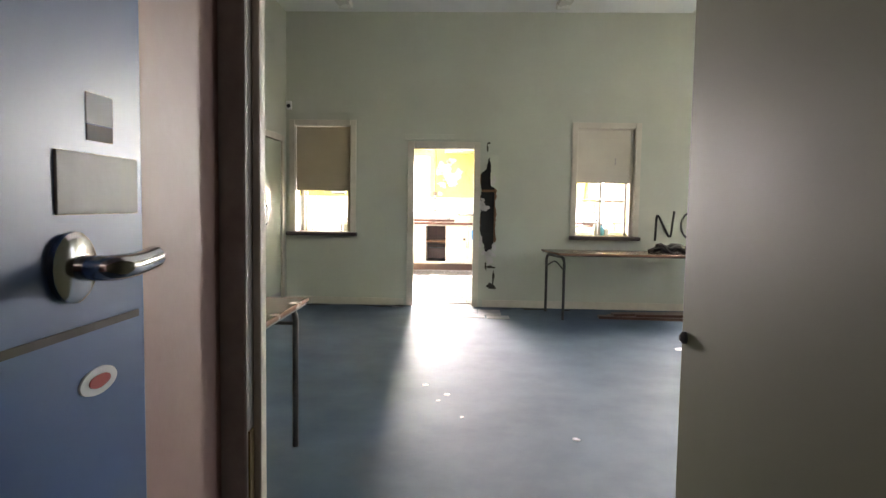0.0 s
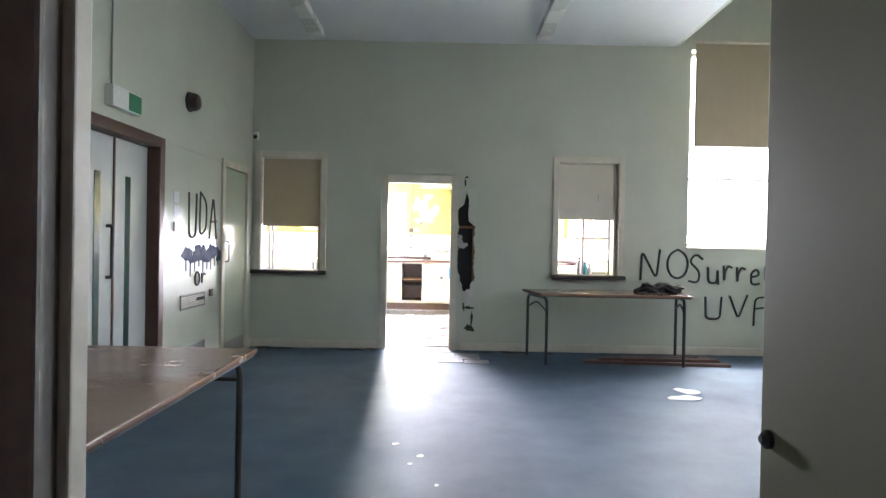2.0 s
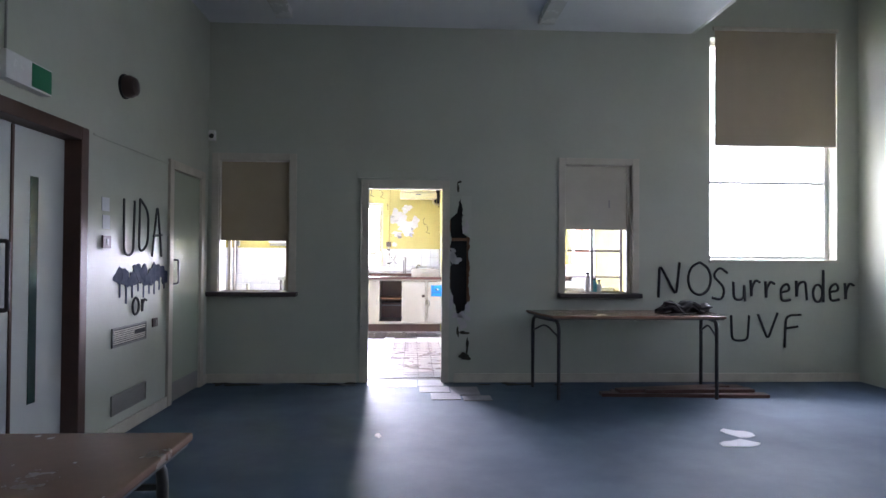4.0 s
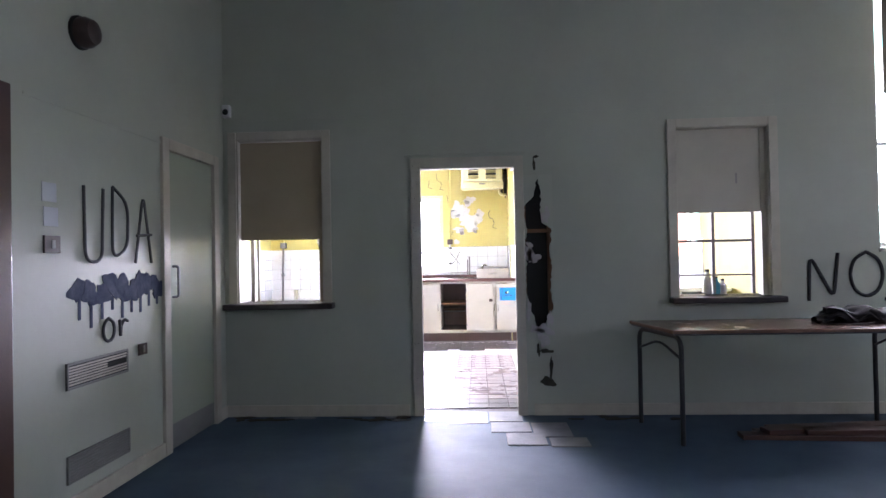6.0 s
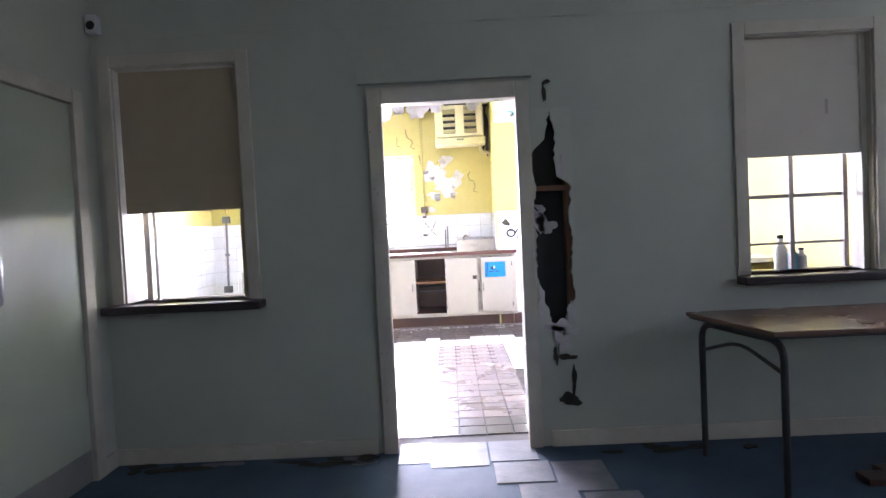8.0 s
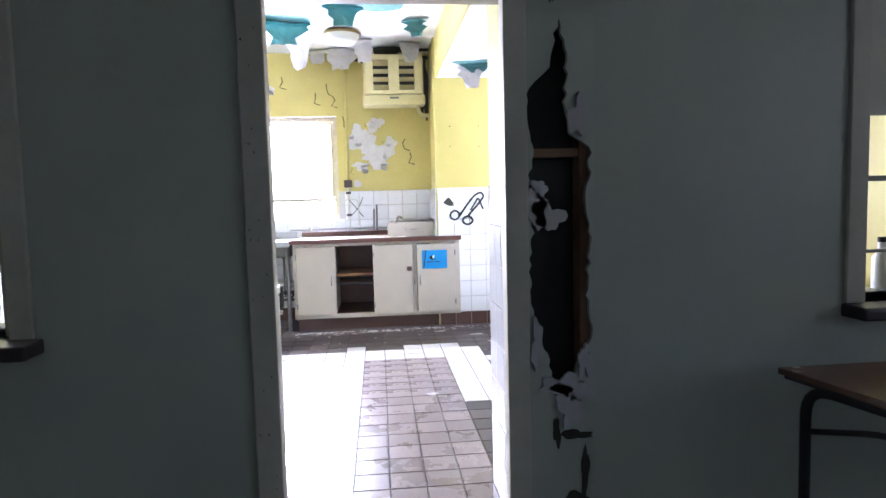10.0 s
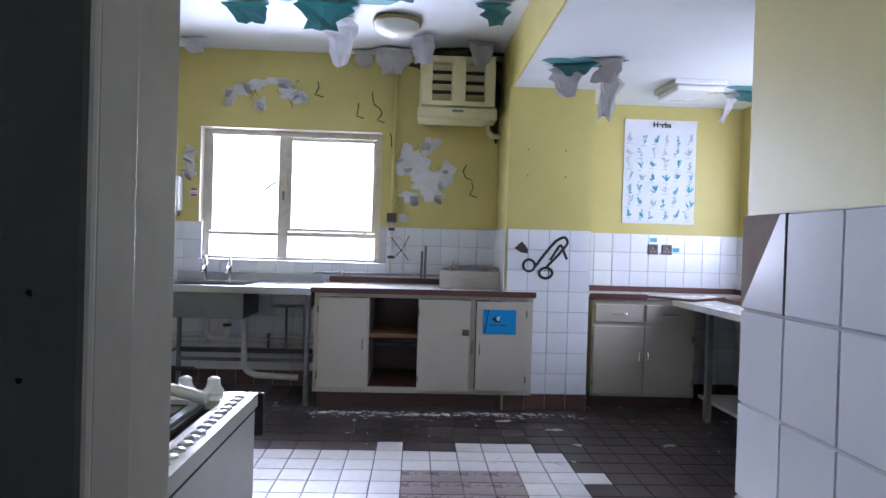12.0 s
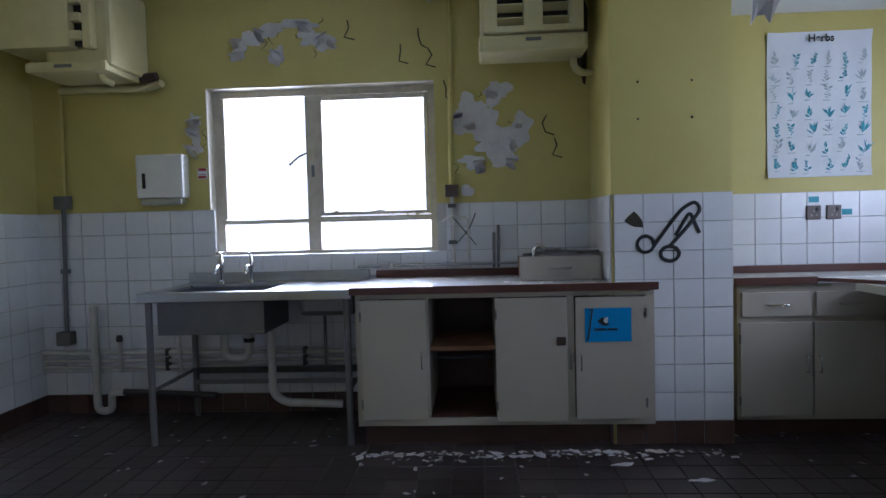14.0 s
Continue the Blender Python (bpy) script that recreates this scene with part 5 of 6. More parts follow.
part("cowl_post", box(-2.735, -2.685, 12.55, 12.619, 2.36, 2.78, 0.006), M_HEATER, t)
for k in range(4):
    z = 2.41 + 0.105 * k
    bm = box(-2.799, -2.736, 12.53, 12.579, z - 0.005, z + 0.045, 0.004)
    part("slat", bm, M_HEATER, t)
part("maker_plate", box(-2.95, -2.84, 12.597, 12.60, 2.258, 2.278, 0.001), M_GREY_STEEL, t)
part("feed_pipe", tube([(-2.72, 12.70, 2.28), (-2.72, 12.70, 2.21), (-2.67, 12.75, 2.18)], 0.022, bend=0.03), M_HEATER, t, smooth=True)
part("upper_pipe", tube([(-2.72, 12.85, 2.78), (-2.70, 12.85, 2.84), (-2.58, 12.9, 2.85)], 0.026, bend=0.04), M_HEATER, t, smooth=True)
t = thing("heater_pipe", (-2.8, 13.03, 2.2), "cream pipe below the heater", "pipe")
part("pipe", tube([(-3.22, 13.04, 2.22), (-2.6, 13.03, 2.215), (-2.48, 12.98, 2.23)], 0.026, bend=0.05), M_HEATER, t, smooth=True)
part("joint", tube([(-2.66, 13.0, 2.27), (-2.52, 13.0, 2.28)], 0.03), M_BROWN_ELEC, t)
t = thing("soot_stain", (0.30, 13.05, 2.5), "black mould and soot in the corner behind the heater", "stain")
part("stain", blob(0.27, 2.52, 0.05, 0.36, 0.003, KY1 - 0.002, 71), M_SOOT, t)
part("stain", blob(-0.05, 2.80, 0.36, 0.05, 0.004, KY1 - 0.002, 72), M_SOOT, t)
part("stain", blob(-0.05, 12.95, 0.35, 0.12, 0.003, 2.866, 73, "z"), M_SOOT, t)
part("duct", tube([(0.22, 12.9, 2.2), (0.27, 12.95, 2.86)], 0.03), M_SOOT, t)

# ---- peeling paint ----


def peel_patch(spots, cracks, seed, label):
    """Bare plaster made of overlapping torn spots (x, z, half width, half height), with lifted flakes and cracks round it."""
    cx, cz = spots[0][:2]
    t = thing("peeled_patch", (cx, KY1, cz), label, "peeling paint")
    rr = random.Random(seed)
    for k, (x, z, rx, rz) in enumerate(spots):
        part("bare_patch", blob(x, z, rx, rz, 0.002 + 0.0012 * k, KY1 - 0.0005, seed * 30 + k, jag=0.42, n=34), M_FLAKE, t)
        ring = rr.uniform(0, 6.28)
        px, pz = x + rx * 0.7 * math.cos(ring), z + rz * 0.5 * abs(math.sin(ring))
        part("flake", flake((px, KY1 - 0.005, pz), (1, 0, rr.uniform(-0.6, 0.6)), (rr.uniform(-0.5, 0.5), -1, 0), rr.uniform(0.05, 0.11), rr.uniform(0.04, 0.09), 1.2, seed * 20 + k, 0.002), M_FLAKE, t, "curled grey-white flake")
    for k in range(cracks):
        x, z, rx, rz = rr.choice(spots)
        px, pz = x + rr.choice((-1, 1)) * rx * rr.uniform(0.9, 1.5), z + rz * rr.uniform(-0.8, 1.1)
        pts = [(px + 0.02 * math.sin(2.3 * i + k) + rr.uniform(-0.012, 0.012), KY1 - 0.001, pz - 0.022 * i) for i in range(rr.randint(3, 6))]
        part("crack", tube(pts, lambda u: 0.0008 + 0.003 * (1 - abs(2 * u - 1)), seg=5), M_SOOT, t, "dark crack")


peel_patch(((-1.93, 2.52, 0.11, 0.045), (-1.78, 2.57, 0.09, 0.04), (-1.60, 2.61, 0.12, 0.035), (-1.50, 2.52, 0.09, 0.06), (-1.39, 2.47, 0.07, 0.045), (-1.73, 2.40, 0.045, 0.07), (-1.98, 2.44, 0.04, 0.05)), 6, 11, "ragged band of peeled paint above the window")
peel_patch(((-0.46, 1.98, 0.11, 0.11), (-0.27, 2.11, 0.09, 0.07), (-0.36, 1.90, 0.13, 0.09), (-0.27, 1.77, 0.15, 0.10), (-0.11, 1.87, 0.07, 0.09), (-0.44, 1.66, 0.09, 0.04), (-0.22, 1.66, 0.08, 0.05)), 6, 12, "large patch of peeled paint beside the window")
peel_patch(((-2.31, 1.99, 0.035, 0.05), (-2.32, 1.90, 0.045, 0.06), (-2.30, 1.82, 0.035, 0.045)), 3, 13, "narrow peeled patch beside the window")
rnd = random.Random(17)
for k, (px, pz) in enumerate(((-0.78, 2.55), (-0.72, 2.42), (-0.62, 2.2), (-1.25, 2.62), (0.05, 1.95), (0.1, 1.8), (-0.9, 2.45))):
    t = mesh_ob("wall_crack", tube([(px, KY1 - 0.001, pz), (px + rnd.uniform(-0.03, 0.03), KY1 - 0.003, pz - 0.05), (px + rnd.uniform(-0.03, 0.03), KY1 - 0.001, pz - 0.11), (px + 0.05, KY1 - 0.002, pz - 0.13)], 0.005, seg=5), M_SOOT)
    tagged(t, "dark crack with lifting yellow paint", "crack", "cracks in the paint")
for k, (x, y, z, w_, ln, m) in enumerate((
        (-1.05, 11.9, 2.87, 0.5, 0.30, M_TEAL), (-0.95, 12.2, 2.87, 0.3, 0.35, M_FLAKE), (-1.55, 12.0, 2.87, 0.4, 0.2, M_TEAL), (-0.35, 12.5, 2.87, 0.3, 0.22, M_FLAKE),
        (-0.6, 12.85, 2.87, 0.45, 0.22, M_FLAKE), (-0.15, 12.8, 2.87, 0.35, 0.16, M_SOOT), (0.1, 12.6, 2.87, 0.3, 0.2, M_FLAKE), (-0.85, 12.95, 2.87, 0.25, 0.14, M_FLAKE),
        (-2.2, 12.8, 2.87, 0.3, 0.12, M_FLAKE), (-1.3, 11.2, 2.87, 0.5, 0.35, M_TEAL), (-0.5, 11.4, 2.87, 0.4, 0.25, M_TEAL), (0.12, 11.8, 2.87, 0.3, 0.22, M_TEAL),
        (0.65, 11.75, 2.475, 0.42, 0.12, M_TEAL), (0.62, 11.85, 2.475, 0.30, 0.20, M_FLAKE), (0.86, 11.80, 2.475, 0.2, 0.36, M_FLAKE), (0.8, 11.6, 2.475, 0.25, 0.16, M_PLASTER),
        (1.95, 12.35, 2.475, 0.10, 0.22, M_FLAKE), (2.12, 12.3, 2.475, 0.4, 0.10, M_TEAL), (2.28, 12.1, 2.475, 0.2, 0.12, M_FLAKE), (-1.0, 10.4, 2.87, 0.5, 0.3, M_TEAL), (-0.1, 10.6, 2.87, 0.6, 0.25, M_TEAL))):
    rr = random.Random(500 + k)
    t = mesh_ob("ceiling_peel", flake((x, y, z + 0.002), (1, rr.uniform(-0.4, 0.4), 0), (rr.uniform(-0.5, 0.5), -1, 0), w_ * 0.75, ln * (0.6 if m is M_TEAL else 0.9), 1.4, 600 + k), m, smooth=False)
    tagged(t, "torn strip of turquoise paint hanging from the ceiling" if m is M_TEAL else "torn grey-white strip of paint hanging from the ceiling", "peeling paint", "ceiling peels")
for k, (x, y, rx, ry, z) in enumerate(((-1.1, 11.7, 0.5, 0.25, 2.87), (-0.5, 11.3, 0.4, 0.3, 2.87), (0.68, 11.7, 0.22, 0.12, 2.475), (2.12, 12.2, 0.2, 0.1, 2.475), (-1.1, 10.4, 0.6, 0.4, 2.87))):
    tagged(mesh_ob("bare_ceiling_patch", blob(x, y, rx, ry, -0.003, z - 0.0005, 90 + k, "z"), M_TEAL), "turquoise undercoat laid bare on the ceiling", "peeling paint")
t = thing("ceiling_lamp", (-0.55, 12.2, 2.87), "round opal ceiling lamp with brass rim", "ceiling light")
part("bowl", lathe((-0.55, 12.2, 2.74), [(0.03, 0), (0.1, 0.015), (0.15, 0.05), (0.165, 0.09)], 28), M_SHADE, t, smooth=True)
part("rim", lathe((-0.55, 12.2, 2.83), [(0.175, 0), (0.178, 0.02), (0.15, 0.039)], 28), M_BRASS, t, "brass rim", True)
t = thing("ceiling_light", (1.6, 12.2, 2.475), "white square ceiling light box", "ceiling light")
part("base", box(1.42, 1.80, 11.98, 12.38, 2.44, 2.474, 0.006), M_WHITE, t)
part("diffuser", box(1.44, 1.78, 12.0, 12.36, 2.395, 2.439, 0.015), M_SHADE, t)

# ---- poster, sockets, graffiti of the recess ----
p = thing("poster", (1.67, 12.86, 1.48), "creased white poster of blue herb drawings titled Herbs", "poster")
bm = bmesh.new()
cols, rows_ = 9, 12
grid = [[bm.verts.new((1.36 + 0.615 * i / (cols - 1), 12.858 - 0.003 * (1 + math.sin(2.1 * i + 1.3 * j)) / 2 - (0.012 if (i in (0, cols - 1) and j in (0, rows_ - 1)) else 0), 1.482 + 0.875 * j / (rows_ - 1))) for i in range(cols)] for j in range(rows_)]
for ra, rb in zip(grid, grid[1:]):
    for i in range(cols - 1):
        bm.faces.new((ra[i], ra[i + 1], rb[i + 1], rb[i]))
part("sheet", bm, M_PAPER, p, smooth=True)
txt = bpy.data.curves.new("title", "FONT")
txt.body, txt.size, txt.align_x, txt.offset = "Herbs", 0.062, "CENTER", 0.0018
tmp = new("title_curve", txt)
me = bpy.data.meshes.new_from_object(tmp.evaluated_get(bpy.context.evaluated_depsgraph_get()))
bpy.data.objects.remove(tmp)
me.materials.append(M_BLACK)
title = new("title", me)
title.parent = p
title.matrix_basis = pose(0.005, -0.0135, 0.815, 90, 0, 0)
rnd = random.Random(21)
for j in range(7):
    for i in range(6):
        cx, cz = 1.415 + 0.1 * i + rnd.uniform(-0.015, 0.015), 2.205 - 0.107 * j + rnd.uniform(-0.015, 0.015)
        bm = bmesh.new()
        hgt, lean, habit = rnd.uniform(0.07, 0.105), rnd.uniform(-0.025, 0.025), rnd.randint(0, 2)
        n = rnd.randint(7, 13)
        for k in range(n):
            u = (k + 0.5) / n
            root = (cx + lean * u, cz - hgt / 2 + hgt * u * (0.75 if habit < 2 else 0.3))
            a = (1 if k % 2 else -1) * rnd.uniform(0.5, 1.3) * (1 if habit else 1 - 0.6 * u)
            ln = rnd.uniform(0.014, 0.032) * (1.2 - 0.6 * u if habit == 0 else 0.7 + 0.5 * u)
            if habit == 2:
                a, ln = rnd.uniform(-1.0, 1.0), hgt * rnd.uniform(0.35, 0.65)
            dx, dz = math.sin(a) * ln, math.cos(a) * ln
            wv = rnd.uniform(0.15, 0.28) if habit < 2 else rnd.uniform(0.05, 0.11)
            q = [root, (root[0] + dx / 2 + dz * wv, root[1] + dz / 2 - dx * wv), (root[0] + dx, root[1] + dz), (root[0] + dx / 2 - dz * wv, root[1] + dz / 2 + dx * wv)]
            bm.faces.new([bm.verts.new((u_, 12.8515 - 0.0001 * k, v_)) for u_, v_ in q])
        stem = [(cx - 0.001, cz - hgt / 2), (cx + 0.001, cz - hgt / 2), (cx + lean * 0.75 + 0.001, cz + hgt * 0.3), (cx + lean * 0.75 - 0.001, cz + hgt * 0.3)]
        bm.faces.new([bm.verts.new((u_, 12.8517, v_)) for u_, v_ in stem])
        part("herb_drawing", bm, M_HERB if rnd.random() < 0.55 else M_HERB_PALE, p)
        part("caption", box(cx - 0.03, cx - 0.03 + rnd.uniform(0.025, 0.06), 12.851, 12.852, cz - hgt / 2 - 0.013, cz - hgt / 2 - 0.009), M_HERB_PALE, p)
for x in (1.63, 1.75):
    t = thing("wall_socket", (x, 12.85, 1.265), "brown square wall socket", "socket", "wall sockets")
    part("plate", box(x - 0.042, x + 0.042, 12.842, 12.857, 1.222, 1.308, 0.004), M_BROWN_ELEC, t)
    part("switch", box(x + 0.01, x + 0.026, 12.836, 12.842, 1.272, 1.295, 0.002), M_BLACK, t)
    for dx, dz in ((-0.014, -0.016), (0.014, -0.016), (0.0, 0.008)):
        part("slot", box(x + dx - 0.004, x + dx + 0.004, 12.840, 12.842, 1.265 + dz - 0.006, 1.265 + dz + 0.006), M_GREY, t)
for x, z in ((1.635, 1.345), (1.83, 1.265)):
    tagged(mesh_ob("sticker", box(x - 0.03, x + 0.03, 12.853, 12.8565, z - 0.018, z + 0.018), M_HERB), "small torn blue sticker on the tiles", "sticker", "stickers")
g = thing("pillar_graffiti", (0.62, 12.395, 1.1), "black sprayed scribble of loops on white tiles", "graffiti")
PY = 12.396
part("loop", tube([(0.50 + 0.045 * math.cos(a), PY, 1.115 + 0.045 * math.sin(a)) for a in [2 * math.pi * k / 16 for k in range(16)]], 0.010, seg=6, closed=True), M_SPRAY, g)
part("loop", tube([(0.63 + 0.05 * math.cos(a), PY, 1.06 + 0.04 * math.sin(a)) for a in [2 * math.pi * k / 16 for k in range(16)]], 0.011, seg=6, closed=True), M_SPRAY, g)
part("stroke", tube([(0.54, PY, 1.10), (0.62, PY, 1.21), (0.70, PY, 1.31), (0.77, PY, 1.345), (0.80, PY, 1.30), (0.74, PY, 1.22), (0.63, PY, 1.10)], 0.011, seg=6, bend=0.04), M_SPRAY, g)
part("stroke", tube([(0.66, PY, 1.16), (0.74, PY, 1.29), (0.79, PY, 1.17)], 0.010, seg=6, bend=0.03), M_SPRAY, g)
part("overspray", blob(0.63, 1.05, 0.06, 0.035, 0.002, PY + 0.002, 33), M_SPRAY, g)
part("dark_patch", blob(0.44, 1.245, 0.05, 0.04, 0.004, PY + 0.002, 34, n=8), M_SOOT, g)
for x in (0.47, 0.76):
    for z in (1.80, 2.0):
        tagged(mesh_ob("screw_hole", lathe((x, 12.404, z), [(0.006, 0), (0.004, -0.003)], 8, axis="y"), M_BLACK), "small dark screw hole in the yellow pillar", "hole", "screw holes")

# ---- cooker ----
k_ = thing("cooker", (-1.05, 8.98, 0), "old white enamelled cooker with a dark glass lid", "cooker")
CX0, CX1, CY0, CY1, CZ = -1.345, -0.76, 8.50, 9.25, 0.875
part("body", box(CX0, CX1, CY0, CY1, 0.04, CZ - 0.035, 0.008), M_WHITE, k_)
part("foot_plinth", box(CX0 + 0.03, CX1 - 0.03, CY0 + 0.03, CY1 - 0.05, 0.0, 0.039), M_BLACK, k_)
bm = bmesh.new()
for a, b, c_, d_ in ((CX0 - 0.005, CX0 + 0.05, CY0, CY1), (CX1 - 0.06, CX1 + 0.005, CY0, CY1), (CX0 + 0.05, CX1 - 0.06, CY1 - 0.09, CY1), (CX0 + 0.05, CX1 - 0.06, CY0, CY0 + 0.03)):
    box(a, b, c_, d_, CZ - 0.034, CZ, bm=bm)
part("hob_rim", bm, M_WHITE, k_)
part("hob_tray", box(CX0 + 0.051, CX1 - 0.061, CY0 + 0.031, CY1 - 0.091, CZ - 0.034, CZ - 0.02), M_BLACK, k_)
part("lid_frame", box(CX0 + 0.06, CX1 - 0.09, CY0 + 0.04, CY1 - 0.11, CZ - 0.018, CZ - 0.004, 0.003), M_BLACK, k_, "black lid frame")
part("glass_lid", box(CX0 + 0.09, CX1 - 0.125, CY0 + 0.07, CY1 - 0.15, CZ - 0.003, CZ + 0.002, 0.001), M_COOKGLASS, k_, "dark reflective glass lid")
part("lid_trim", box(CX1 - 0.118, CX1 - 0.10, CY0 + 0.06, CY1 - 0.13, CZ - 0.003, CZ + 0.003), M_STEEL, k_)
part("grill_rail", tube([(CX1 - 0.09, CY1 - 0.10, CZ + 0.008), (CX1 - 0.2, CY1 - 0.085, CZ + 0.03), (CX1 - 0.4, CY1 - 0.075, CZ + 0.038), (CX0 + 0.03, CY1 - 0.08, CZ + 0.02)], 0.014, bend=0.1), M_WHITE, k_, "curved white rail", True)
for x in (CX1 - 0.10, CX1 - 0.17, CX1 - 0.25, CX1 - 0.42):
    part("knob", lathe((x, CY1 - 0.02, CZ), [(0.024, 0), (0.026, 0.008), (0.017, 0.02), (0.015, 0.038), (0.008, 0.042)], 14), M_WHITE, k_, "white control knob", True)
part("door_handle", box(CX1 - 0.02, CX1 + 0.016, CY1 + 0.012, CY1 + 0.035, 0.76, 0.87, 0.006), M_BLACK, k_, "black handle end")
part("seam", box(CX1 - 0.0005, CX1 + 0.0015, CY0 + 0.02, CY1 - 0.02, CZ - 0.044, CZ - 0.038), M_BLACK, k_)
for i in range(18):
    part("rim_bead", lathe((CX1 - 0.028, CY1 - 0.05 - 0.036 * i, CZ), [(0.016, 0), (0.012, 0.004), (0.004, 0.006)], 7), M_STEEL, k_)

# ---- debris on the kitchen floor ----
rnd = random.Random(77)
for k in range(230):
    if k < 165:
        x, y = rnd.uniform(-1.15, 0.95), 12.30 - abs(rnd.gauss(0, 0.07))
    else:
        x, y = rnd.uniform(-3.2, 2.0), rnd.uniform(11.2, 12.9)
    r = rnd.uniform(0.006, 0.022) * (1.6 if rnd.random() < 0.12 else 1)
    ob = mesh_ob("paint_chip", blob(0, 0, r, r * rnd.uniform(0.4, 0.9), rnd.uniform(0.001, 0.003), 0, 900 + k, "z", n=7, jag=0.5), M_FLAKE if k % 4 else M_PLASTER)
    ob.matrix_world = pose(x, y, 0.0022 + 0.002 * rnd.random(), rnd.uniform(-8, 8), rnd.uniform(-8, 8), rnd.uniform(0, 360))
    tagged(ob, "pale flake of fallen paint lying on the dark tiles", "paint flake", "fallen paint flakes")
for k, (x, y) in enumerate(((0.05, 10.15), (0.62, 11.9), (1.3, 11.6), (1.6, 11.2), (0.3, 12.1))):
    tagged(mesh_ob("torn_flake", blob(x, y, 0.05, 0.022, 0.004, 0.002, 990 + k, "z", n=9, jag=0.5), M_FLAKE), "larger torn flake of paint lying on the tiles", "paint flake", "fallen paint flakes")

# ---- wall tiles ----


def tile_mesh(name, w, h, t, bev, material):
    me = bpy.data.meshes.new(name)
    bm = bmesh.new()
    a, b = w / 2, h / 2
    low = [bm.verts.new((x, 0, z)) for x, z in ((-a, -b), (a, -b), (a, b), (-a, b))]
    top = [bm.verts.new((x, -t, z)) for x, z in ((-a + bev, -b + bev), (a - bev, -b + bev), (a - bev, b - bev), (-a + bev, b - bev))]
    bm.faces.new(top)
    for k in range(4):
        bm.faces.new((low[k], low[(k + 1) % 4], top[(k + 1) % 4], top[k]))
    bmesh.ops.recalc_face_normals(bm, faces=bm.faces)
    bm.to_mesh(me)
    bm.free()
    me.materials.append(material)
    return me


TILE = tile_mesh("tile", TS - 0.0025, TS - 0.0025, 0.007, 0.002, M_TILE)
SKIRT = tile_mesh("skirting_tile", TS - 0.003, BASE - 0.003, 0.009, 0.002, M_SKIRT_TILE)


def clad(wall, axis, lo, hi, face, turn, skip=None, rows=8, gone=(), base=BASE, count=0):
    """White tiles and a brown skirting row on a wall; face is the wall's plane, turn its heading."""
    n = count or int(round((hi - lo) / TS))
    step = (hi - lo) / n
    g0, g1 = (lo, hi) if lo < hi else (hi, lo)
    off = 0.0035
    grout = {0: (g0, g1, face - off, face - 0.0005), 180: (g0, g1, face + 0.0005, face + off), 90: (face + 0.0005, face + off, g0, g1), -90: (face - off, face - 0.0005, g0, g1)}[turn]
    hz = [(skip[0], skip[1], skip[2], skip[3])] if skip else []
    if axis == "x":
        bm = pierced("x", g0, g1, 0, base + rows * TS, grout[2], grout[3], hz)
    else:
        bm = pierced("y", g0, g1, 0, base + rows * TS, grout[0], grout[1], hz)
    part("grout_bed", bm, M_GROUT, wall)
    for i in range(n):
        u = lo + (i + 0.5) * step
        for j in range(-1, rows):
            z = base + (j + 0.5) * TS if j >= 0 else base / 2
            if skip and skip[0] - 0.02 < u < skip[1] + 0.02 and skip[2] - 0.05 < z < skip[3]:
                continue
            if (i, j) in gone:
                continue
            ob = new("tile" if j >= 0 else "skirting_tile", TILE if j >= 0 else SKIRT)
            d_ = {0: -off + 0.001, -90: -off + 0.001, 180: off - 0.001, 90: off - 0.001}[turn]
            place = (u, face + d_, z) if axis == "x" else (face + d_, u, z)
            ob.parent = wall
            ob.matrix_basis = pose(*place, random.uniform(-0.25, 0.25), 0, turn + random.uniform(-0.25, 0.25)) @ Matrix.Diagonal((step / TS, 1, 1 if j >= 0 else base / BASE, 1))


clad(wall_back, "x", KX0, 0.316, KY1, 0, skip=B_WIN)
clad(wall_poster, "x", 0.974, KX1, 12.864, 0)
clad(pillar, "x", 0.33, 0.97, 12.405, 0)
clad(pillar, "y", 12.41, KY1, 0.318, -90)
clad(wall_left, "y", 8.45, KY1, KX0, 90)
clad(wall_right, "y", 10.4, 12.86, KX1, -90, skip=R_WIN)
clad(stub_r, "y", KF + 0.01, 8.686, 0.198, -90, gone=((2, 7),), base=0.07, count=3)
clad(stub_r, "x", 0.202, 0.35, 8.69, 180, base=0.07)
clad(stub_l, "y", KF + 0.01, 8.483, -0.705, 90, base=0.07, count=1)
part("bare_plaster", box(0.1885, 0.1935, 8.562, 8.686, 1.175, 1.329), M_BROWN_PLASTER, stub_r, "bare brown plaster where a tile is missing")
bm = box(0.1865, 0.1934, 8.562, 8.62, 1.176, 1.328)
for v in bm.verts:
    if v.co.y > 8.6:
        v.co.y += 0.06 if v.co.z < 1.25 else -0.045
part("broken_tile", bm, M_TILE, stub_r, "corner of a broken white tile")

# ---- floor tiles ----
FT = 0.163
FTILE = tile_mesh("floor_tile", FT - 0.005, FT - 0.005, 0.008, 0.002, M_QUARRY)
FTILE_W = tile_mesh("pale_floor_tile", FT - 0.005, FT - 0.005, 0.008, 0.002, M_WHITE_FLOOR)

FTILE_M = tile_mesh("mauve_floor_tile", FT - 0.005, FT - 0.005, 0.008, 0.002, M_MAUVE)


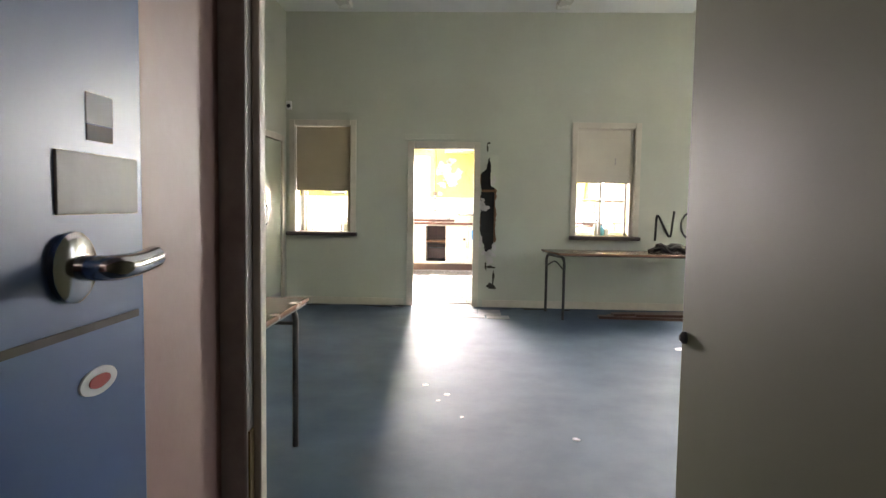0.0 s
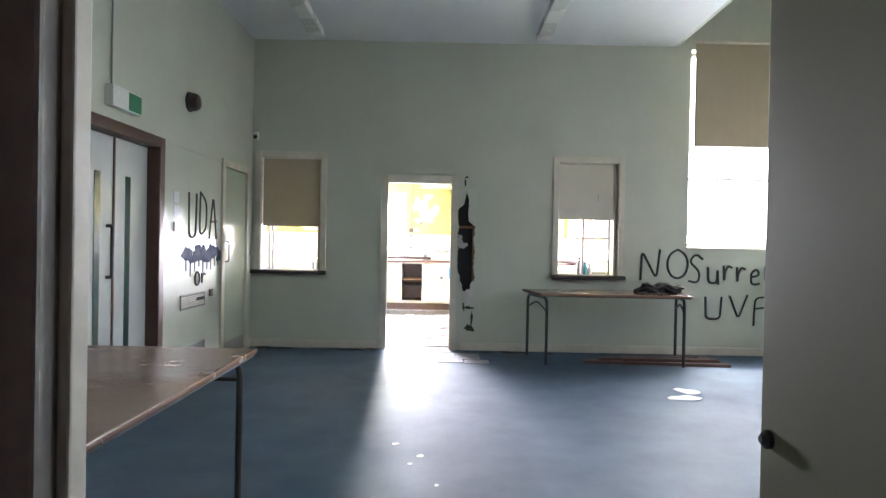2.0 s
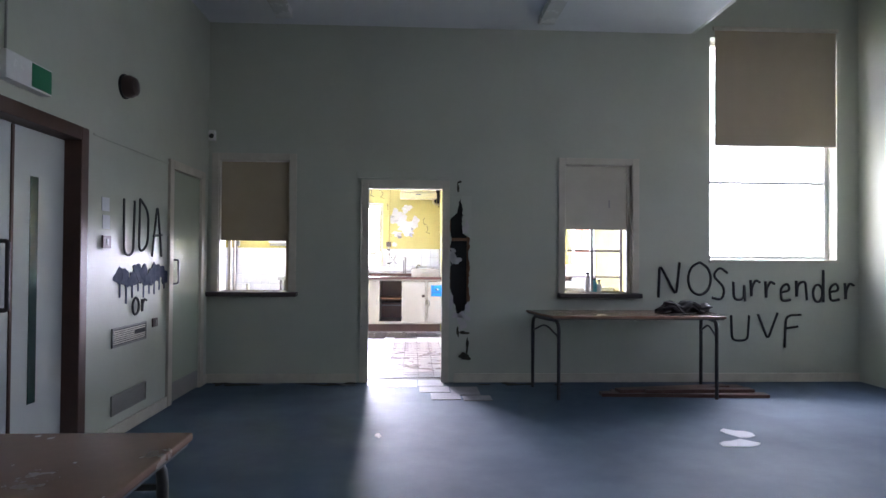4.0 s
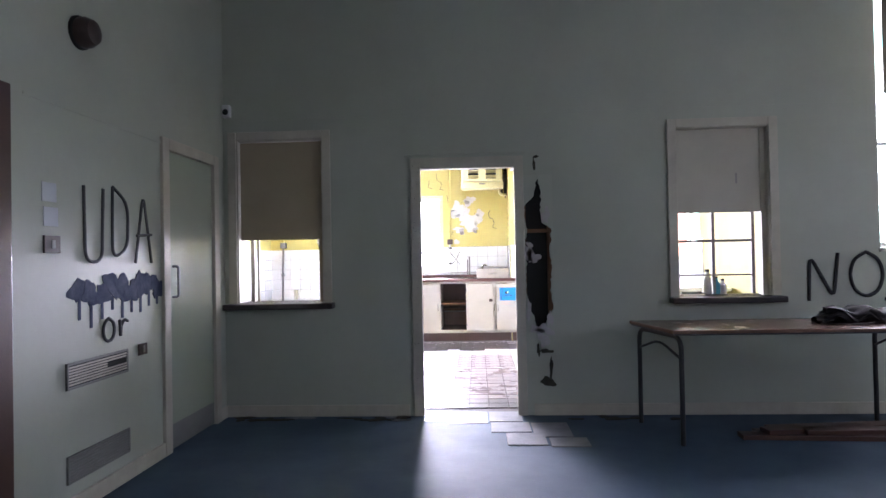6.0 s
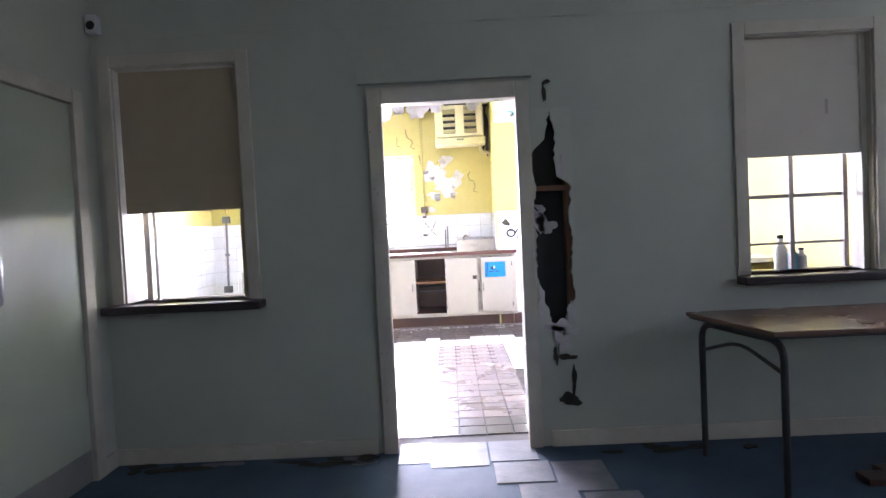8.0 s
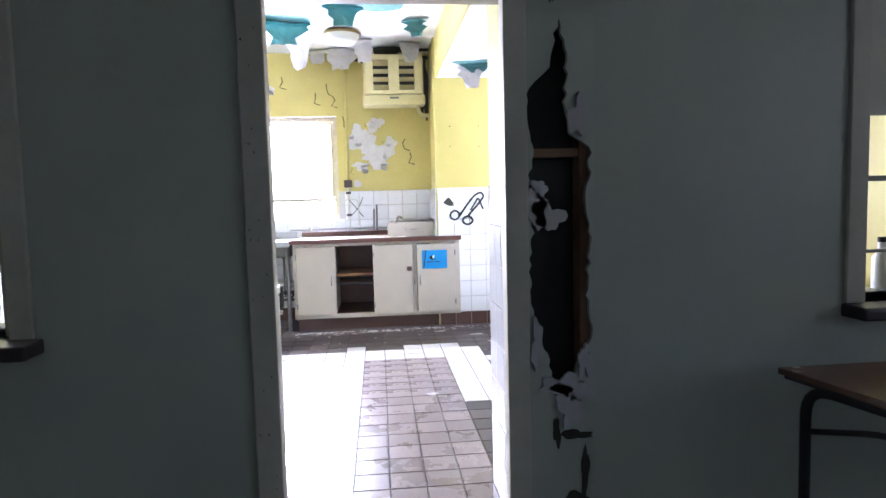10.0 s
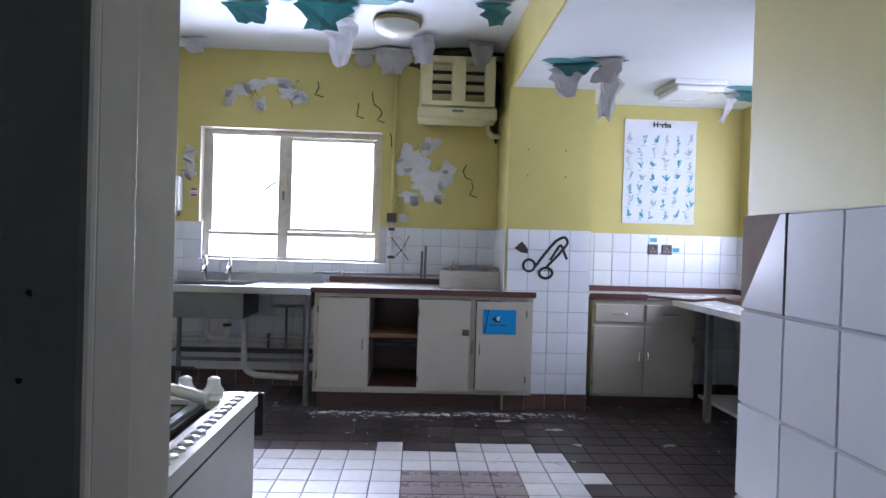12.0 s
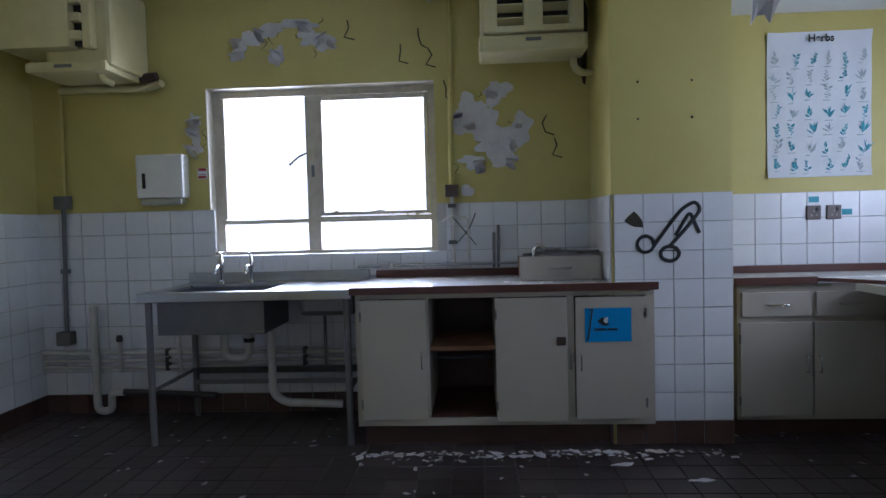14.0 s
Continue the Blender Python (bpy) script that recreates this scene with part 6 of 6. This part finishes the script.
def pale(x, y):
    if -0.46 < x < 0.2:
        if y > 11.11:
            return y < (11.6 if (-0.58 < x < -0.41 or x > -0.08) else 11.44)
        return False
    if x <= -0.46:
        return 8.6 < y < (11.6 if x > -0.58 else 11.44) and x > -1.4
    if x < 0.41:
        return 9.9 < y < 11.6
    if x < 0.58:
        return 9.9 < y < 11.42
    return x < 0.74 and 10.95 < y < 11.1


rest = {0: [], 1: [], 2: []}
near = 0
for i in range(36):
    for j in range(31):
        x, y = -0.575 + FT * (i - 17.5), 11.60 + FT * (j - 21.5)
        if not (KX0 < x < KX1 and KF + 0.02 < y < KY1):
            continue
        w_ = 1 if pale(x, y) else 2 if -0.46 < x < 0.2 and 8.6 < y < 11.12 else 0
        if -1.25 < x < 0.75 and 10.1 < y < 12.35 and near < 300:
            ob = new("floor_tile", (FTILE, FTILE_W, FTILE_M)[w_])
            ob.parent = FLOOR_K
            ob.matrix_basis = pose(x, y, -0.0075, -90 + random.uniform(-0.3, 0.3), random.uniform(-0.3, 0.3), 0)
            near += 1
        else:
            rest[w_].append((x, y))
for key, m in ((0, M_QUARRY), (1, M_WHITE_FLOOR), (2, M_MAUVE)):
    verts, faces = [], []
    for x, y in rest[key]:
        b0 = len(verts)
        a, c_ = FT / 2 - 0.0025, FT / 2 - 0.0045
        dz = random.uniform(-0.0006, 0.0006)
        verts += [(x + sx * a, y + sy * a, -0.0075) for sx, sy in ((-1, -1), (1, -1), (1, 1), (-1, 1))]
        verts += [(x + sx * c_, y + sy * c_, 0.0005 + dz) for sx, sy in ((-1, -1), (1, -1), (1, 1), (-1, 1))]
        faces += [(b0 + 4, b0 + 5, b0 + 6, b0 + 7)] + [(b0 + k, b0 + (k + 1) % 4, b0 + 4 + (k + 1) % 4, b0 + 4 + k) for k in range(4)]
    me = bpy.data.meshes.new("floor_tiles")
    me.from_pydata(verts, [], faces)
    me.materials.append(m)
    ob = new("floor_tiles", me)
    ob.parent = FLOOR_K
    tagged(ob, kind="stuff")

# ---- the kitchen against the hall ----
for ob in bpy.data.objects:
    if ob not in BEFORE and ob.parent is None:
        ob.location.y += KITCHEN_SHIFT
